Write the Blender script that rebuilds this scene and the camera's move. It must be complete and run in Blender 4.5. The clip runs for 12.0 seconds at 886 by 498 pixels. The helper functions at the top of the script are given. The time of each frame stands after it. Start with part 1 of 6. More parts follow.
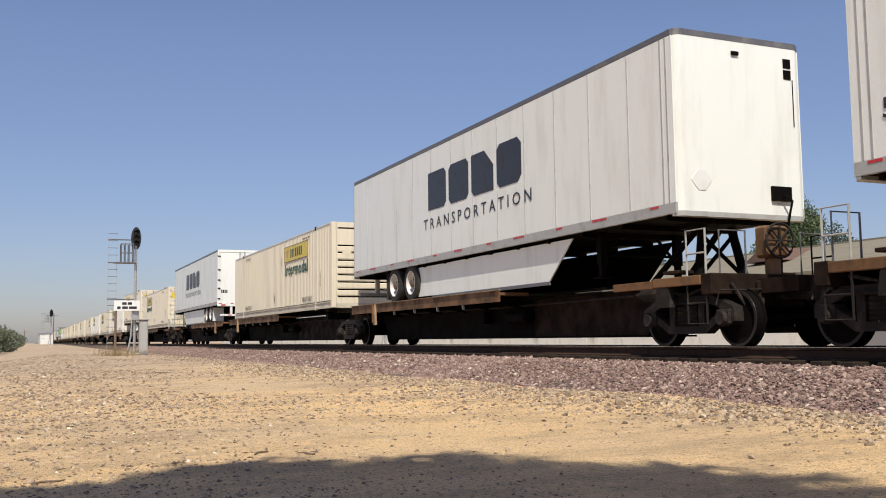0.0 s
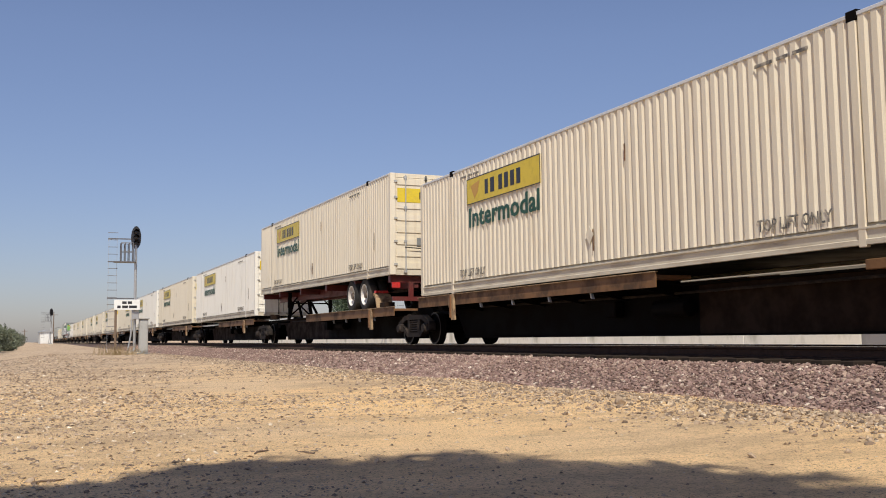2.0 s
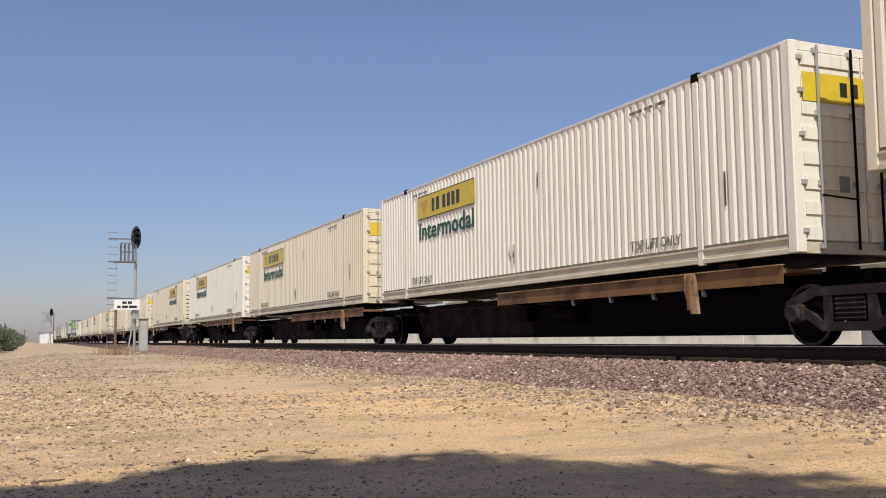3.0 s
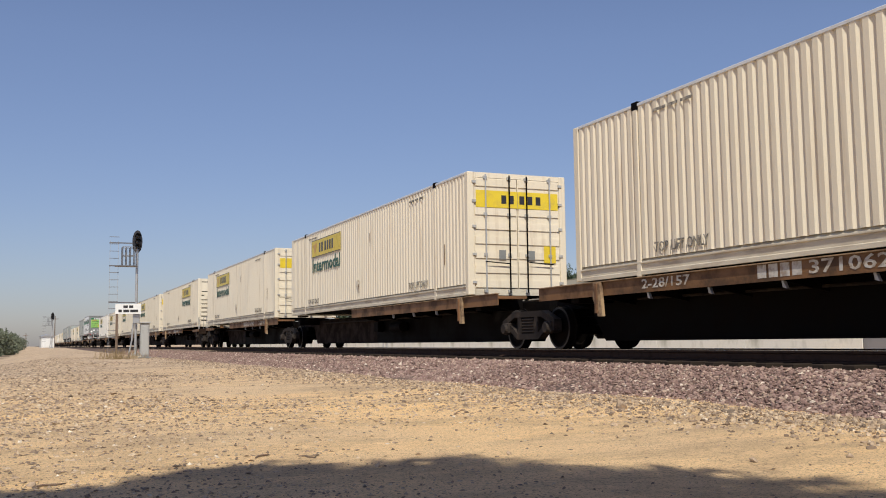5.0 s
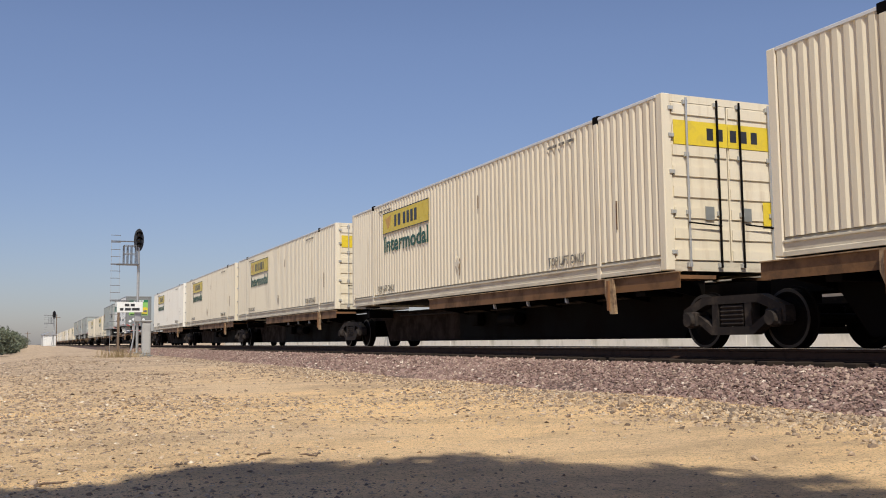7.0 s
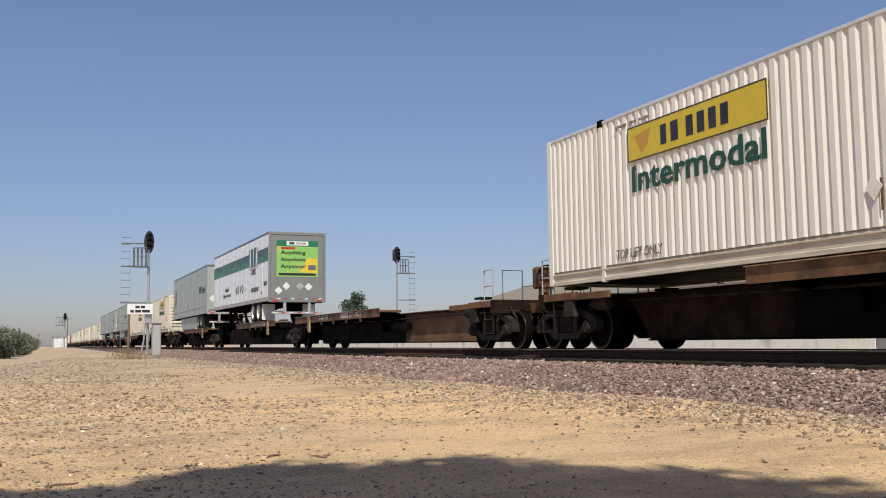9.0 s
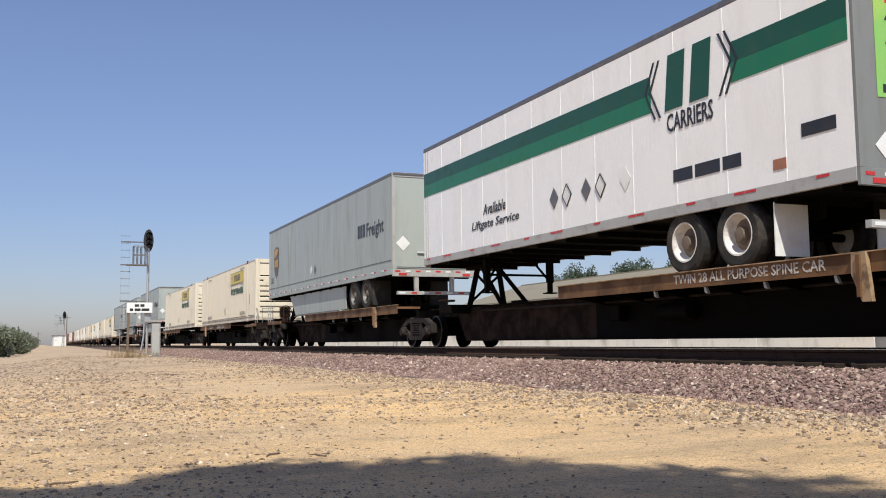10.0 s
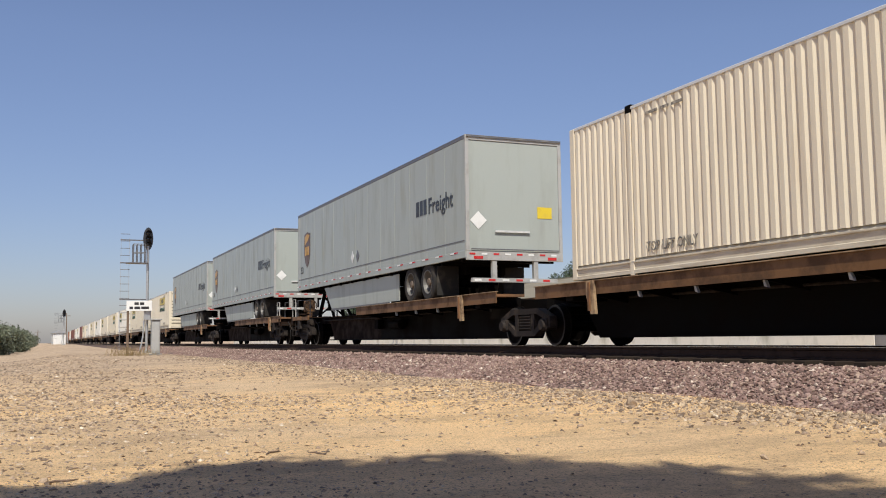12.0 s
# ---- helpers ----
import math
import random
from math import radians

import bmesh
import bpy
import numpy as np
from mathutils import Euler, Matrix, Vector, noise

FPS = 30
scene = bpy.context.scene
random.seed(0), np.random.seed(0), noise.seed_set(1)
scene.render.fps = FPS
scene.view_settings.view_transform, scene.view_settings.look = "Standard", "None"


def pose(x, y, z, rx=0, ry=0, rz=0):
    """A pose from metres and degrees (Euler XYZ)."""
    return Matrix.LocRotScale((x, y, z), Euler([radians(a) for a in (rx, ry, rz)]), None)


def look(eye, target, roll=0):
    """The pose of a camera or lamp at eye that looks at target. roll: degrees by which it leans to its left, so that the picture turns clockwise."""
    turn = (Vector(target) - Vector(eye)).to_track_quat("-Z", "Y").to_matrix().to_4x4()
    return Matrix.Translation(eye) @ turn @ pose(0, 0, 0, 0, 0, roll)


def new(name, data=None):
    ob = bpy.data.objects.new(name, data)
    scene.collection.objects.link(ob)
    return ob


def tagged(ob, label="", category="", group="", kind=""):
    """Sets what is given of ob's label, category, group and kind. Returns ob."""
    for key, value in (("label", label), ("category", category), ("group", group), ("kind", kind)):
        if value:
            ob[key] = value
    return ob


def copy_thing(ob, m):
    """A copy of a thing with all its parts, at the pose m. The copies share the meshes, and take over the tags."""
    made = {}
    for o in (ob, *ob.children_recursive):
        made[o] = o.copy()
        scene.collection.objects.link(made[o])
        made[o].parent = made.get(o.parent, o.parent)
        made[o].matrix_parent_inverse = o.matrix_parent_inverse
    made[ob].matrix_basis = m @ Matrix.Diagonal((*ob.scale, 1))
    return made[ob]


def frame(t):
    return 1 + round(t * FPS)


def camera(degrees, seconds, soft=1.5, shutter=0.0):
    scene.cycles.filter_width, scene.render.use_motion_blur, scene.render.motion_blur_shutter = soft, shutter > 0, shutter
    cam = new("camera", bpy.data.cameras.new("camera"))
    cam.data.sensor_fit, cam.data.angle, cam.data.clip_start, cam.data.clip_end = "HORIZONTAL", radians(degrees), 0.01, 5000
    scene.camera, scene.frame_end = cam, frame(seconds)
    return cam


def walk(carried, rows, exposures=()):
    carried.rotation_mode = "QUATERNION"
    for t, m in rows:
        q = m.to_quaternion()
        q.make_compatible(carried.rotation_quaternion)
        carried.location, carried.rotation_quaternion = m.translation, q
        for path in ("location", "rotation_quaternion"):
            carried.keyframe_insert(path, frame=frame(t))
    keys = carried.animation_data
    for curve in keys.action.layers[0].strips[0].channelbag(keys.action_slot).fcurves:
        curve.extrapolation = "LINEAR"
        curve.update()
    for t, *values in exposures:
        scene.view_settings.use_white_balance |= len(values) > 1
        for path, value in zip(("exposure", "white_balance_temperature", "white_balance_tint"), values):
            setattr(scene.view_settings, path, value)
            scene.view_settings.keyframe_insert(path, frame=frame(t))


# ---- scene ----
# ---------------------------------------------------------------- camera
EYE_Z = 0.85
cam = camera(49.87, 12.0, soft=1.0)
# seconds, yaw and pitch drift in degrees of the hand-steadied camera
DRIFT = [
    (0.0, 0.000, 0.053), (0.5, 0.010, 0.100), (1.0, 0.010, 0.090), (1.5, 0.000, 0.053), (2.0, 0.000, 0.000),
    (2.5, 0.000, 0.000), (3.0, 0.000, 0.000), (3.9, 0.035, 0.120), (5.0, 0.070, 0.245), (5.5, 0.050, 0.228), (6.0, 0.035, 0.165),
    (6.5, 0.035, 0.123), (7.5, 0.390, 0.190), (8.5, 0.735, 0.245), (9.0, 0.715, 0.262), (9.5, 0.683, 0.228), (10.0, 0.683, 0.175),
    (10.5, 0.640, 0.000), (11.0, 0.640, -0.017), (11.5, 0.648, 0.000), (12.0, 0.665, 0.060)]
walk(cam, [(t, pose(0, 0, EYE_Z, 95.307 + dp, 0.66, -23.495 + dy)) for t, dy, dp in DRIFT],
     exposures=[(0.0, 0.0, 6500, 10), (0.5, -0.04, 6500, 10), (1.0, -0.07, 6550, 11), (1.5, 0.0, 6500, 10), (2.0, -0.07, 6550, 11), (2.5, -0.12, 6550, 11), (3.0, -0.09, 6480, 10), (5.0, -0.10, 6480, 10), (6.5, -0.12, 6480, 10), (8.5, -0.13, 6450, 10), (9.0, -0.10, 6400, 10), (9.5, 0.04, 6220, 9), (10.5, 0.09, 6300, 10), (11.0, 0.02, 6350, 10), (11.5, -0.06, 6430, 10), (12.0, -0.02, 6430, 10)])

# ---------------------------------------------------------------- light
TO_SUN = Vector((-0.39, -1.0, 1.335)).normalized()
world = bpy.data.worlds.new("sky")
scene.world = world
world.use_nodes = True
wn = world.node_tree.nodes
sky = wn.new("ShaderNodeTexSky")
sky.sky_type, sky.sun_disc = "NISHITA", False
sky.sun_elevation = math.asin(TO_SUN.z)
sky.sun_rotation = math.atan2(TO_SUN.x, TO_SUN.y)
sky.altitude, sky.air_density, sky.dust_density, sky.ozone_density = 100, 1.0, 0.7, 3.0
wn["Background"].inputs["Strength"].default_value = 0.108
haze = wn.new("ShaderNodeMix")          # the slightly violet cast of the hazy valley air
haze.data_type, haze.blend_type = "RGBA", "MULTIPLY"
haze.inputs["Factor"].default_value = 1.0
low = wn.new("ShaderNodeMix")           # duller and greyer towards the horizon
low.data_type = "RGBA"
low.inputs["A"].default_value, low.inputs["B"].default_value = (0.70, 0.66, 0.77, 1), (1.08, 0.965, 1.03, 1)
where = wn.new("ShaderNodeTexCoord")
split = wn.new("ShaderNodeSeparateXYZ")
rise = wn.new("ShaderNodeMapRange")
rise.inputs["From Min"].default_value, rise.inputs["From Max"].default_value = -0.02, 0.30
for a, b in ((where.outputs["Generated"], split.inputs[0]), (split.outputs["Z"], rise.inputs["Value"]), (rise.outputs["Result"], low.inputs["Factor"]), (low.outputs["Result"], haze.inputs["B"])):
    world.node_tree.links.new(a, b)
world.node_tree.links.new(sky.outputs[0], haze.inputs["A"])
world.node_tree.links.new(haze.outputs["Result"], wn["Background"].inputs["Color"])
sun_data = bpy.data.lights.new("sun", "SUN")
sun_data.energy, sun_data.angle, sun_data.color = 5.0, radians(0.53), (1.0, 0.94, 0.82)
sun = new("sun", sun_data)
sun.matrix_world = look((0, 0, 60), Vector((0, 0, 60)) - TO_SUN)


# ---------------------------------------------------------------- materials
def nodes_of(name):
    m = bpy.data.materials.new(name)
    m.use_nodes = True
    nt = m.node_tree
    return m, nt, nt.nodes["Principled BSDF"]


def noise_node(nt, scale, detail=4.0, stretch=(1, 1, 1), rough=0.55, coords="Object"):
    tc = nt.nodes.new("ShaderNodeTexCoord")
    mp = nt.nodes.new("ShaderNodeMapping")
    mp.inputs["Scale"].default_value = stretch
    tx = nt.nodes.new("ShaderNodeTexNoise")
    tx.inputs["Scale"].default_value, tx.inputs["Detail"].default_value, tx.inputs["Roughness"].default_value = scale, detail, rough
    nt.links.new(tc.outputs[coords], mp.inputs["Vector"])
    nt.links.new(mp.outputs[0], tx.inputs["Vector"])
    return tx.outputs["Fac"]


def ramp(nt, fac, lo, hi):
    r = nt.nodes.new("ShaderNodeMapRange")
    r.inputs["From Min"].default_value, r.inputs["From Max"].default_value = lo, hi
    nt.links.new(fac, r.inputs["Value"])
    return r.outputs["Result"]


def mix(nt, fac, a, b):
    n = nt.nodes.new("ShaderNodeMix")
    n.data_type = "RGBA"
    for socket, v in ((n.inputs["Factor"], fac), (n.inputs["A"], a), (n.inputs["B"], b)):
        if isinstance(v, (int, float)):
            socket.default_value = v
        elif isinstance(v, tuple):
            socket.default_value = (*v, 1)
        else:
            nt.links.new(v, socket)
    return n.outputs["Result"]


def scaled(nt, fac, k):
    n = nt.nodes.new("ShaderNodeMath")
    n.operation = "MULTIPLY"
    nt.links.new(fac, n.inputs[0])
    n.inputs[1].default_value = k
    return n.outputs[0]


def bump(nt, bsdf, height, strength, distance=0.01):
    b = nt.nodes.new("ShaderNodeBump")
    b.inputs["Strength"].default_value, b.inputs["Distance"].default_value = strength, distance
    nt.links.new(height, b.inputs["Height"])
    nt.links.new(b.outputs[0], bsdf.inputs["Normal"])


def random_of(nt, island=False):
    if island:
        return nt.nodes.new("ShaderNodeNewGeometry").outputs["Random Per Island"]
    return nt.nodes.new("ShaderNodeObjectInfo").outputs["Random"]


def surface(name, base, dirt, rough=0.6, metal=0.0, amount=0.5, scale=2.5, stretch=(1, 1, 1), grain=40.0, bumps=0.15, vary=0.0, band=(0.5, 0.72), spec=0.5, streak=0.0):
    """A worn surface: base colour, large stains of the dirt colour, fine grain and relief."""
    m, nt, b = nodes_of(name)
    big = ramp(nt, noise_node(nt, scale, 6, stretch, 0.62), *band)
    fine = noise_node(nt, grain, 3)
    col = mix(nt, scaled(nt, big, amount), base, dirt)
    if streak:
        run = ramp(nt, noise_node(nt, 1.0, 5, (7, 7, 0.16), 0.6), 0.60, 0.74)
        patch = ramp(nt, noise_node(nt, 0.35, 3), 0.42, 0.62)
        both = nt.nodes.new("ShaderNodeMath")
        both.operation = "MULTIPLY"
        nt.links.new(run, both.inputs[0]), nt.links.new(patch, both.inputs[1])
        col = mix(nt, scaled(nt, both.outputs[0], streak), col, (0.23, 0.13, 0.065))
    b.inputs["Specular IOR Level"].default_value = spec
    dark = tuple(c * 0.8 for c in base)
    col = mix(nt, scaled(nt, ramp(nt, fine, 0.45, 0.75), 0.35), col, dark)
    if vary:
        lo = tuple(c * f for c, f in zip(base, (1 - vary, 1 - vary * 1.15, 1 - vary * 1.6)))
        col = mix(nt, scaled(nt, random_of(nt), 0.7), col, mix(nt, 0.55, col, lo))
    nt.links.new(col, b.inputs["Base Color"])
    r = nt.nodes.new("ShaderNodeMapRange")
    r.inputs["To Min"].default_value, r.inputs["To Max"].default_value = max(0.05, rough - 0.12), min(1, rough + 0.15)
    nt.links.new(big, r.inputs["Value"])
    nt.links.new(r.outputs["Result"], b.inputs["Roughness"])
    b.inputs["Metallic"].default_value = metal
    bump(nt, b, fine, bumps, 0.004)
    return m


CREAM = surface("cream_paint", (0.725, 0.66, 0.525), (0.40, 0.30, 0.19), 0.5, amount=0.6, scale=1.6, stretch=(3, 3, 0.28), vary=0.16, band=(0.54, 0.78), streak=0.55)
CREAM_RAIL = surface("cream_rail_paint", (0.58, 0.53, 0.42), (0.24, 0.17, 0.11), 0.6, amount=0.6, scale=2.2, stretch=(1, 0.6, 3), band=(0.48, 0.7))
IVORY = surface("ivory_paint", (0.79, 0.765, 0.69), (0.40, 0.31, 0.20), 0.5, amount=0.5, scale=1.6, stretch=(3, 3, 0.28), vary=0.06, band=(0.54, 0.78), streak=0.85)
WHITE = surface("white_paint", (0.79, 0.81, 0.77), (0.52, 0.53, 0.48), 0.4, amount=0.45, scale=1.1, stretch=(2, 2, 0.35), grain=60, bumps=0.05)
GREY_PAINT = surface("grey_trailer_paint", (0.355, 0.39, 0.363), (0.26, 0.275, 0.245), 0.45, amount=0.5, scale=1.1, stretch=(2, 2, 0.35), grain=60, bumps=0.05)
STEEL_GREY = surface("dull_grey_door", (0.20, 0.21, 0.205), (0.13, 0.13, 0.12), 0.5, amount=0.5, scale=1.5, stretch=(2, 2, 0.4))
PALE_RAIL = surface("pale_grey_rail", (0.60, 0.62, 0.64), (0.40, 0.38, 0.34), 0.45, amount=0.5, scale=3.0)
INTER_INK = surface("faded_dark_green_vinyl", (0.013, 0.085, 0.05), (0.05, 0.10, 0.07), 0.5, amount=0.6, scale=4.0, vary=0.4)
HUB = surface("dusty_brown_hub", (0.15, 0.115, 0.085), (0.06, 0.045, 0.035), 0.8, amount=0.7, scale=6)
SEAM = surface("grey_seam_strip", (0.56, 0.57, 0.56), (0.30, 0.29, 0.27), 0.5, amount=0.6, scale=6)
ALU = surface("dull_aluminium", (0.42, 0.42, 0.40), (0.20, 0.18, 0.16), 0.5, 0.15, 0.6, 3.0)
DARK_RAIL = surface("dark_grey_rail", (0.13, 0.13, 0.14), (0.26, 0.25, 0.23), 0.5, 0.2, 0.5, 3.0)
RUST = surface("rusty_deck_paint", (0.20, 0.095, 0.038), (0.045, 0.03, 0.02), 0.75, amount=0.85, scale=1.3, stretch=(1, 1, 1.5), vary=0.25, band=(0.42, 0.66))
RUST_EDGE = surface("worn_yellow_brown_paint", (0.19, 0.094, 0.034), (0.06, 0.036, 0.022), 0.7, amount=0.95, scale=1.7, vary=0.5, band=(0.44, 0.6))
# grime, made near black so the shade under cars and loads is included
GRIME_SHADE = surface("black_grime_and_shade", (0.0035, 0.003, 0.0028), (0.010, 0.007, 0.0055), 0.8, spec=0.06, amount=0.8, scale=1.4, band=(0.45, 0.7))
DARK_RUST = surface("dark_rusted_steel", (0.031, 0.018, 0.012), (0.010, 0.007, 0.006), 0.8, spec=0.1, amount=0.85, scale=2.2, vary=0.3, band=(0.4, 0.62))
STEEL = surface("dusty_cast_steel", (0.022, 0.018, 0.016), (0.085, 0.066, 0.052), 0.8, 0.0, 0.8, 4.0, spec=0.15)
WHEEL_RIM = surface("bright_worn_steel", (0.035, 0.031, 0.028), (0.03, 0.024, 0.02), 0.5, 0.3, 0.85, 3.0, spec=0.2)
TYRE = surface("tyre_rubber", (0.028, 0.027, 0.026), (0.11, 0.095, 0.075), 0.85, spec=0.2, amount=0.7, scale=3.0)
RIM_WHITE = surface("white_wheel_rim", (0.68, 0.66, 0.62), (0.25, 0.21, 0.17), 0.5, amount=0.6, scale=5.0)
RIM_GREY = surface("dusty_grey_wheel_rim", (0.13, 0.125, 0.115), (0.06, 0.05, 0.04), 0.6, amount=0.7, scale=5.0)
YELLOW = surface("yellow_vinyl", (0.70, 0.535, 0.035), (0.42, 0.31, 0.08), 0.45, amount=0.6, scale=2.0, stretch=(2, 2, 0.5), vary=0.2)
INK = surface("black_vinyl", (0.022, 0.022, 0.026), (0.06, 0.055, 0.05), 0.45, amount=0.5)
WORN_INK = surface("worn_black_paint", (0.10, 0.095, 0.085), (0.45, 0.41, 0.33), 0.6, amount=0.8, scale=9, band=(0.42, 0.6))
GREEN_INK = surface("green_vinyl", (0.016, 0.17, 0.085), (0.04, 0.15, 0.09), 0.45, amount=0.5, vary=0.3)
DEEP_GREEN = surface("dark_green_vinyl", (0.012, 0.075, 0.045), (0.03, 0.08, 0.055), 0.45, amount=0.5)
LIGHT_GREEN = surface("light_green_vinyl", (0.24, 0.50, 0.12), (0.42, 0.55, 0.10), 0.4, amount=0.9, scale=0.9)
RED = surface("red_reflector", (0.50, 0.030, 0.028), (0.25, 0.04, 0.03), 0.35, amount=0.4)
RED_FRAME = surface("red_oxide_paint", (0.12, 0.019, 0.016), (0.05, 0.022, 0.016), 0.6, amount=0.7, scale=2.0)
TAPE_WHITE = surface("white_vinyl", (0.73, 0.74, 0.72), (0.50, 0.48, 0.44), 0.4, amount=0.4)
BRIGHT_WHITE = surface("fresh_white_paint", (0.86, 0.87, 0.86), (0.66, 0.65, 0.61), 0.35, amount=0.4, scale=1.1, stretch=(2, 2, 0.35), grain=60, bumps=0.04)
BROWN = surface("brown_vinyl", (0.10, 0.045, 0.018), (0.16, 0.08, 0.03), 0.45, amount=0.4)
GOLD = surface("gold_vinyl", (0.55, 0.30, 0.04), (0.40, 0.22, 0.05), 0.45, amount=0.4)
ORANGE = surface("orange_container_paint", (0.34, 0.15, 0.085), (0.22, 0.10, 0.06), 0.6, amount=0.6, stretch=(2, 2, 0.3))
MARK_WHITE = surface("faded_white_marking", (0.52, 0.50, 0.45), (0.22, 0.15, 0.09), 0.6, amount=0.75, scale=7, band=(0.45, 0.62))
BRACKET_TAN = surface("pale_tan_and_sunlit_lip", (0.36, 0.25, 0.14), (0.09, 0.05, 0.03), 0.7, amount=0.95, scale=5, band=(0.45, 0.65))
MAROON = surface("brown_container_paint", (0.17, 0.06, 0.045), (0.10, 0.05, 0.04), 0.6, amount=0.6, stretch=(2, 2, 0.3))
RAIL_STEEL = surface("rail_side_rust", (0.060, 0.036, 0.026), (0.025, 0.018, 0.015), 0.85, 0.0, 0.7, 5.0, spec=0.1)
RAIL_TOP = surface("polished_rail_head", (0.55, 0.55, 0.56), (0.30, 0.28, 0.26), 0.25, 0.95, 0.4, 5.0)
TIE_WOOD = surface("weathered_tie_wood", (0.032, 0.024, 0.019), (0.055, 0.043, 0.034), 0.9, spec=0.1, amount=0.7, scale=2.0, stretch=(0.6, 4, 4), bumps=0.5)
GALV = surface("galvanised_steel", (0.50, 0.51, 0.51), (0.30, 0.29, 0.28), 0.45, 0.6, 0.5, 5.0)
BLACK_PAINT = surface("black_signal_paint", (0.022, 0.022, 0.025), (0.07, 0.065, 0.06), 0.5, amount=0.5)
CONCRETE = surface("stained_white_concrete", (0.78, 0.77, 0.70), (0.36, 0.36, 0.28), 0.85, amount=0.75, scale=0.9, stretch=(1, 1, 0.5), grain=25, bumps=0.3)
GREY_CONCRETE = surface("grey_wall_concrete", (0.24, 0.24, 0.25), (0.13, 0.13, 0.13), 0.9, amount=0.7, scale=0.8, stretch=(1, 1, 0.4), grain=25, bumps=0.3)
STUCCO = surface("beige_stucco", (0.52, 0.46, 0.36), (0.38, 0.33, 0.26), 0.9, amount=0.5, scale=0.8, bumps=0.4)
SHINGLE = surface("faded_roof_covering", (0.235, 0.205, 0.145), (0.17, 0.145, 0.105), 0.85, amount=0.6, scale=0.6, stretch=(2, 0.5, 1), bumps=0.4)
BRICK_RED = surface("red_brown_gable_boards", (0.145, 0.085, 0.06), (0.10, 0.06, 0.045), 0.8, amount=0.5)
BARK = surface("rough_bark", (0.13, 0.095, 0.07), (0.06, 0.045, 0.035), 0.95, amount=0.8, scale=4, stretch=(2, 2, 0.4), bumps=0.8)
PLASTIC_GLASS = surface("dark_signal_lens", (0.03, 0.03, 0.035), (0.05, 0.05, 0.05), 0.15)
DRY_WOOD = surface("dry_stick_wood", (0.16, 0.11, 0.075), (0.08, 0.06, 0.045), 0.9, amount=0.7, scale=8)
DRY_GRASS = surface("dry_weeds", (0.30, 0.22, 0.11), (0.20, 0.15, 0.08), 0.9, amount=0.7, scale=8)


def foliage(name, a, b_):
    m, nt, b = nodes_of(name)
    col = mix(nt, random_of(nt, True), a, b_)
    col = mix(nt, scaled(nt, ramp(nt, noise_node(nt, 0.9, 3), 0.4, 0.65), 0.5), col, tuple(c * 0.6 for c in a))
    nt.links.new(col, b.inputs["Base Color"])
    b.inputs["Roughness"].default_value = 0.6
    b.inputs["Transmission Weight"].default_value = 0.0
    return m


LEAF = foliage("green_leaves", (0.062, 0.098, 0.036), (0.125, 0.165, 0.072))
LEAF_DARK = foliage("dusty_dark_leaves", (0.042, 0.068, 0.035), (0.085, 0.115, 0.062))
# paler and greyer than the near leaves: distance haze put into the colour
LEAF_FAR = foliage("hazed_grey_green_leaves", (0.095, 0.115, 0.07), (0.15, 0.165, 0.105))


def stone_material(name, colours, rough=0.85):
    m, nt, b = nodes_of(name)
    r = nt.nodes.new("ShaderNodeValToRGB")
    els = r.color_ramp.elements
    for i, (p, c) in enumerate(colours):
        e = els[i] if i < 2 else els.new(p)
        e.position, e.color = p, (*c, 1)
    nt.links.new(random_of(nt, True), r.inputs["Fac"])
    fine = noise_node(nt, 35, 4)
    col = mix(nt, scaled(nt, ramp(nt, fine, 0.42, 0.7), 0.5), r.outputs["Color"], (0.09, 0.065, 0.055))
    nt.links.new(col, b.inputs["Base Color"])
    b.inputs["Roughness"].default_value = rough
    bump(nt, b, fine, 0.4, 0.01)
    return m


BALLAST_STONE = stone_material("ballast_stone", [(0.0, (0.145, 0.088, 0.070)), (1.0, (0.70, 0.60, 0.50)), (0.35, (0.23, 0.143, 0.122)), (0.7, (0.32, 0.215, 0.18)), (0.95, (0.40, 0.30, 0.23))])
PEBBLE = stone_material("sand_pebble", [(0.0, (0.14, 0.105, 0.075)), (1.0, (0.78, 0.69, 0.55)), (0.35, (0.27, 0.195, 0.13)), (0.7, (0.47, 0.355, 0.24)), (0.97, (0.55, 0.43, 0.29))])


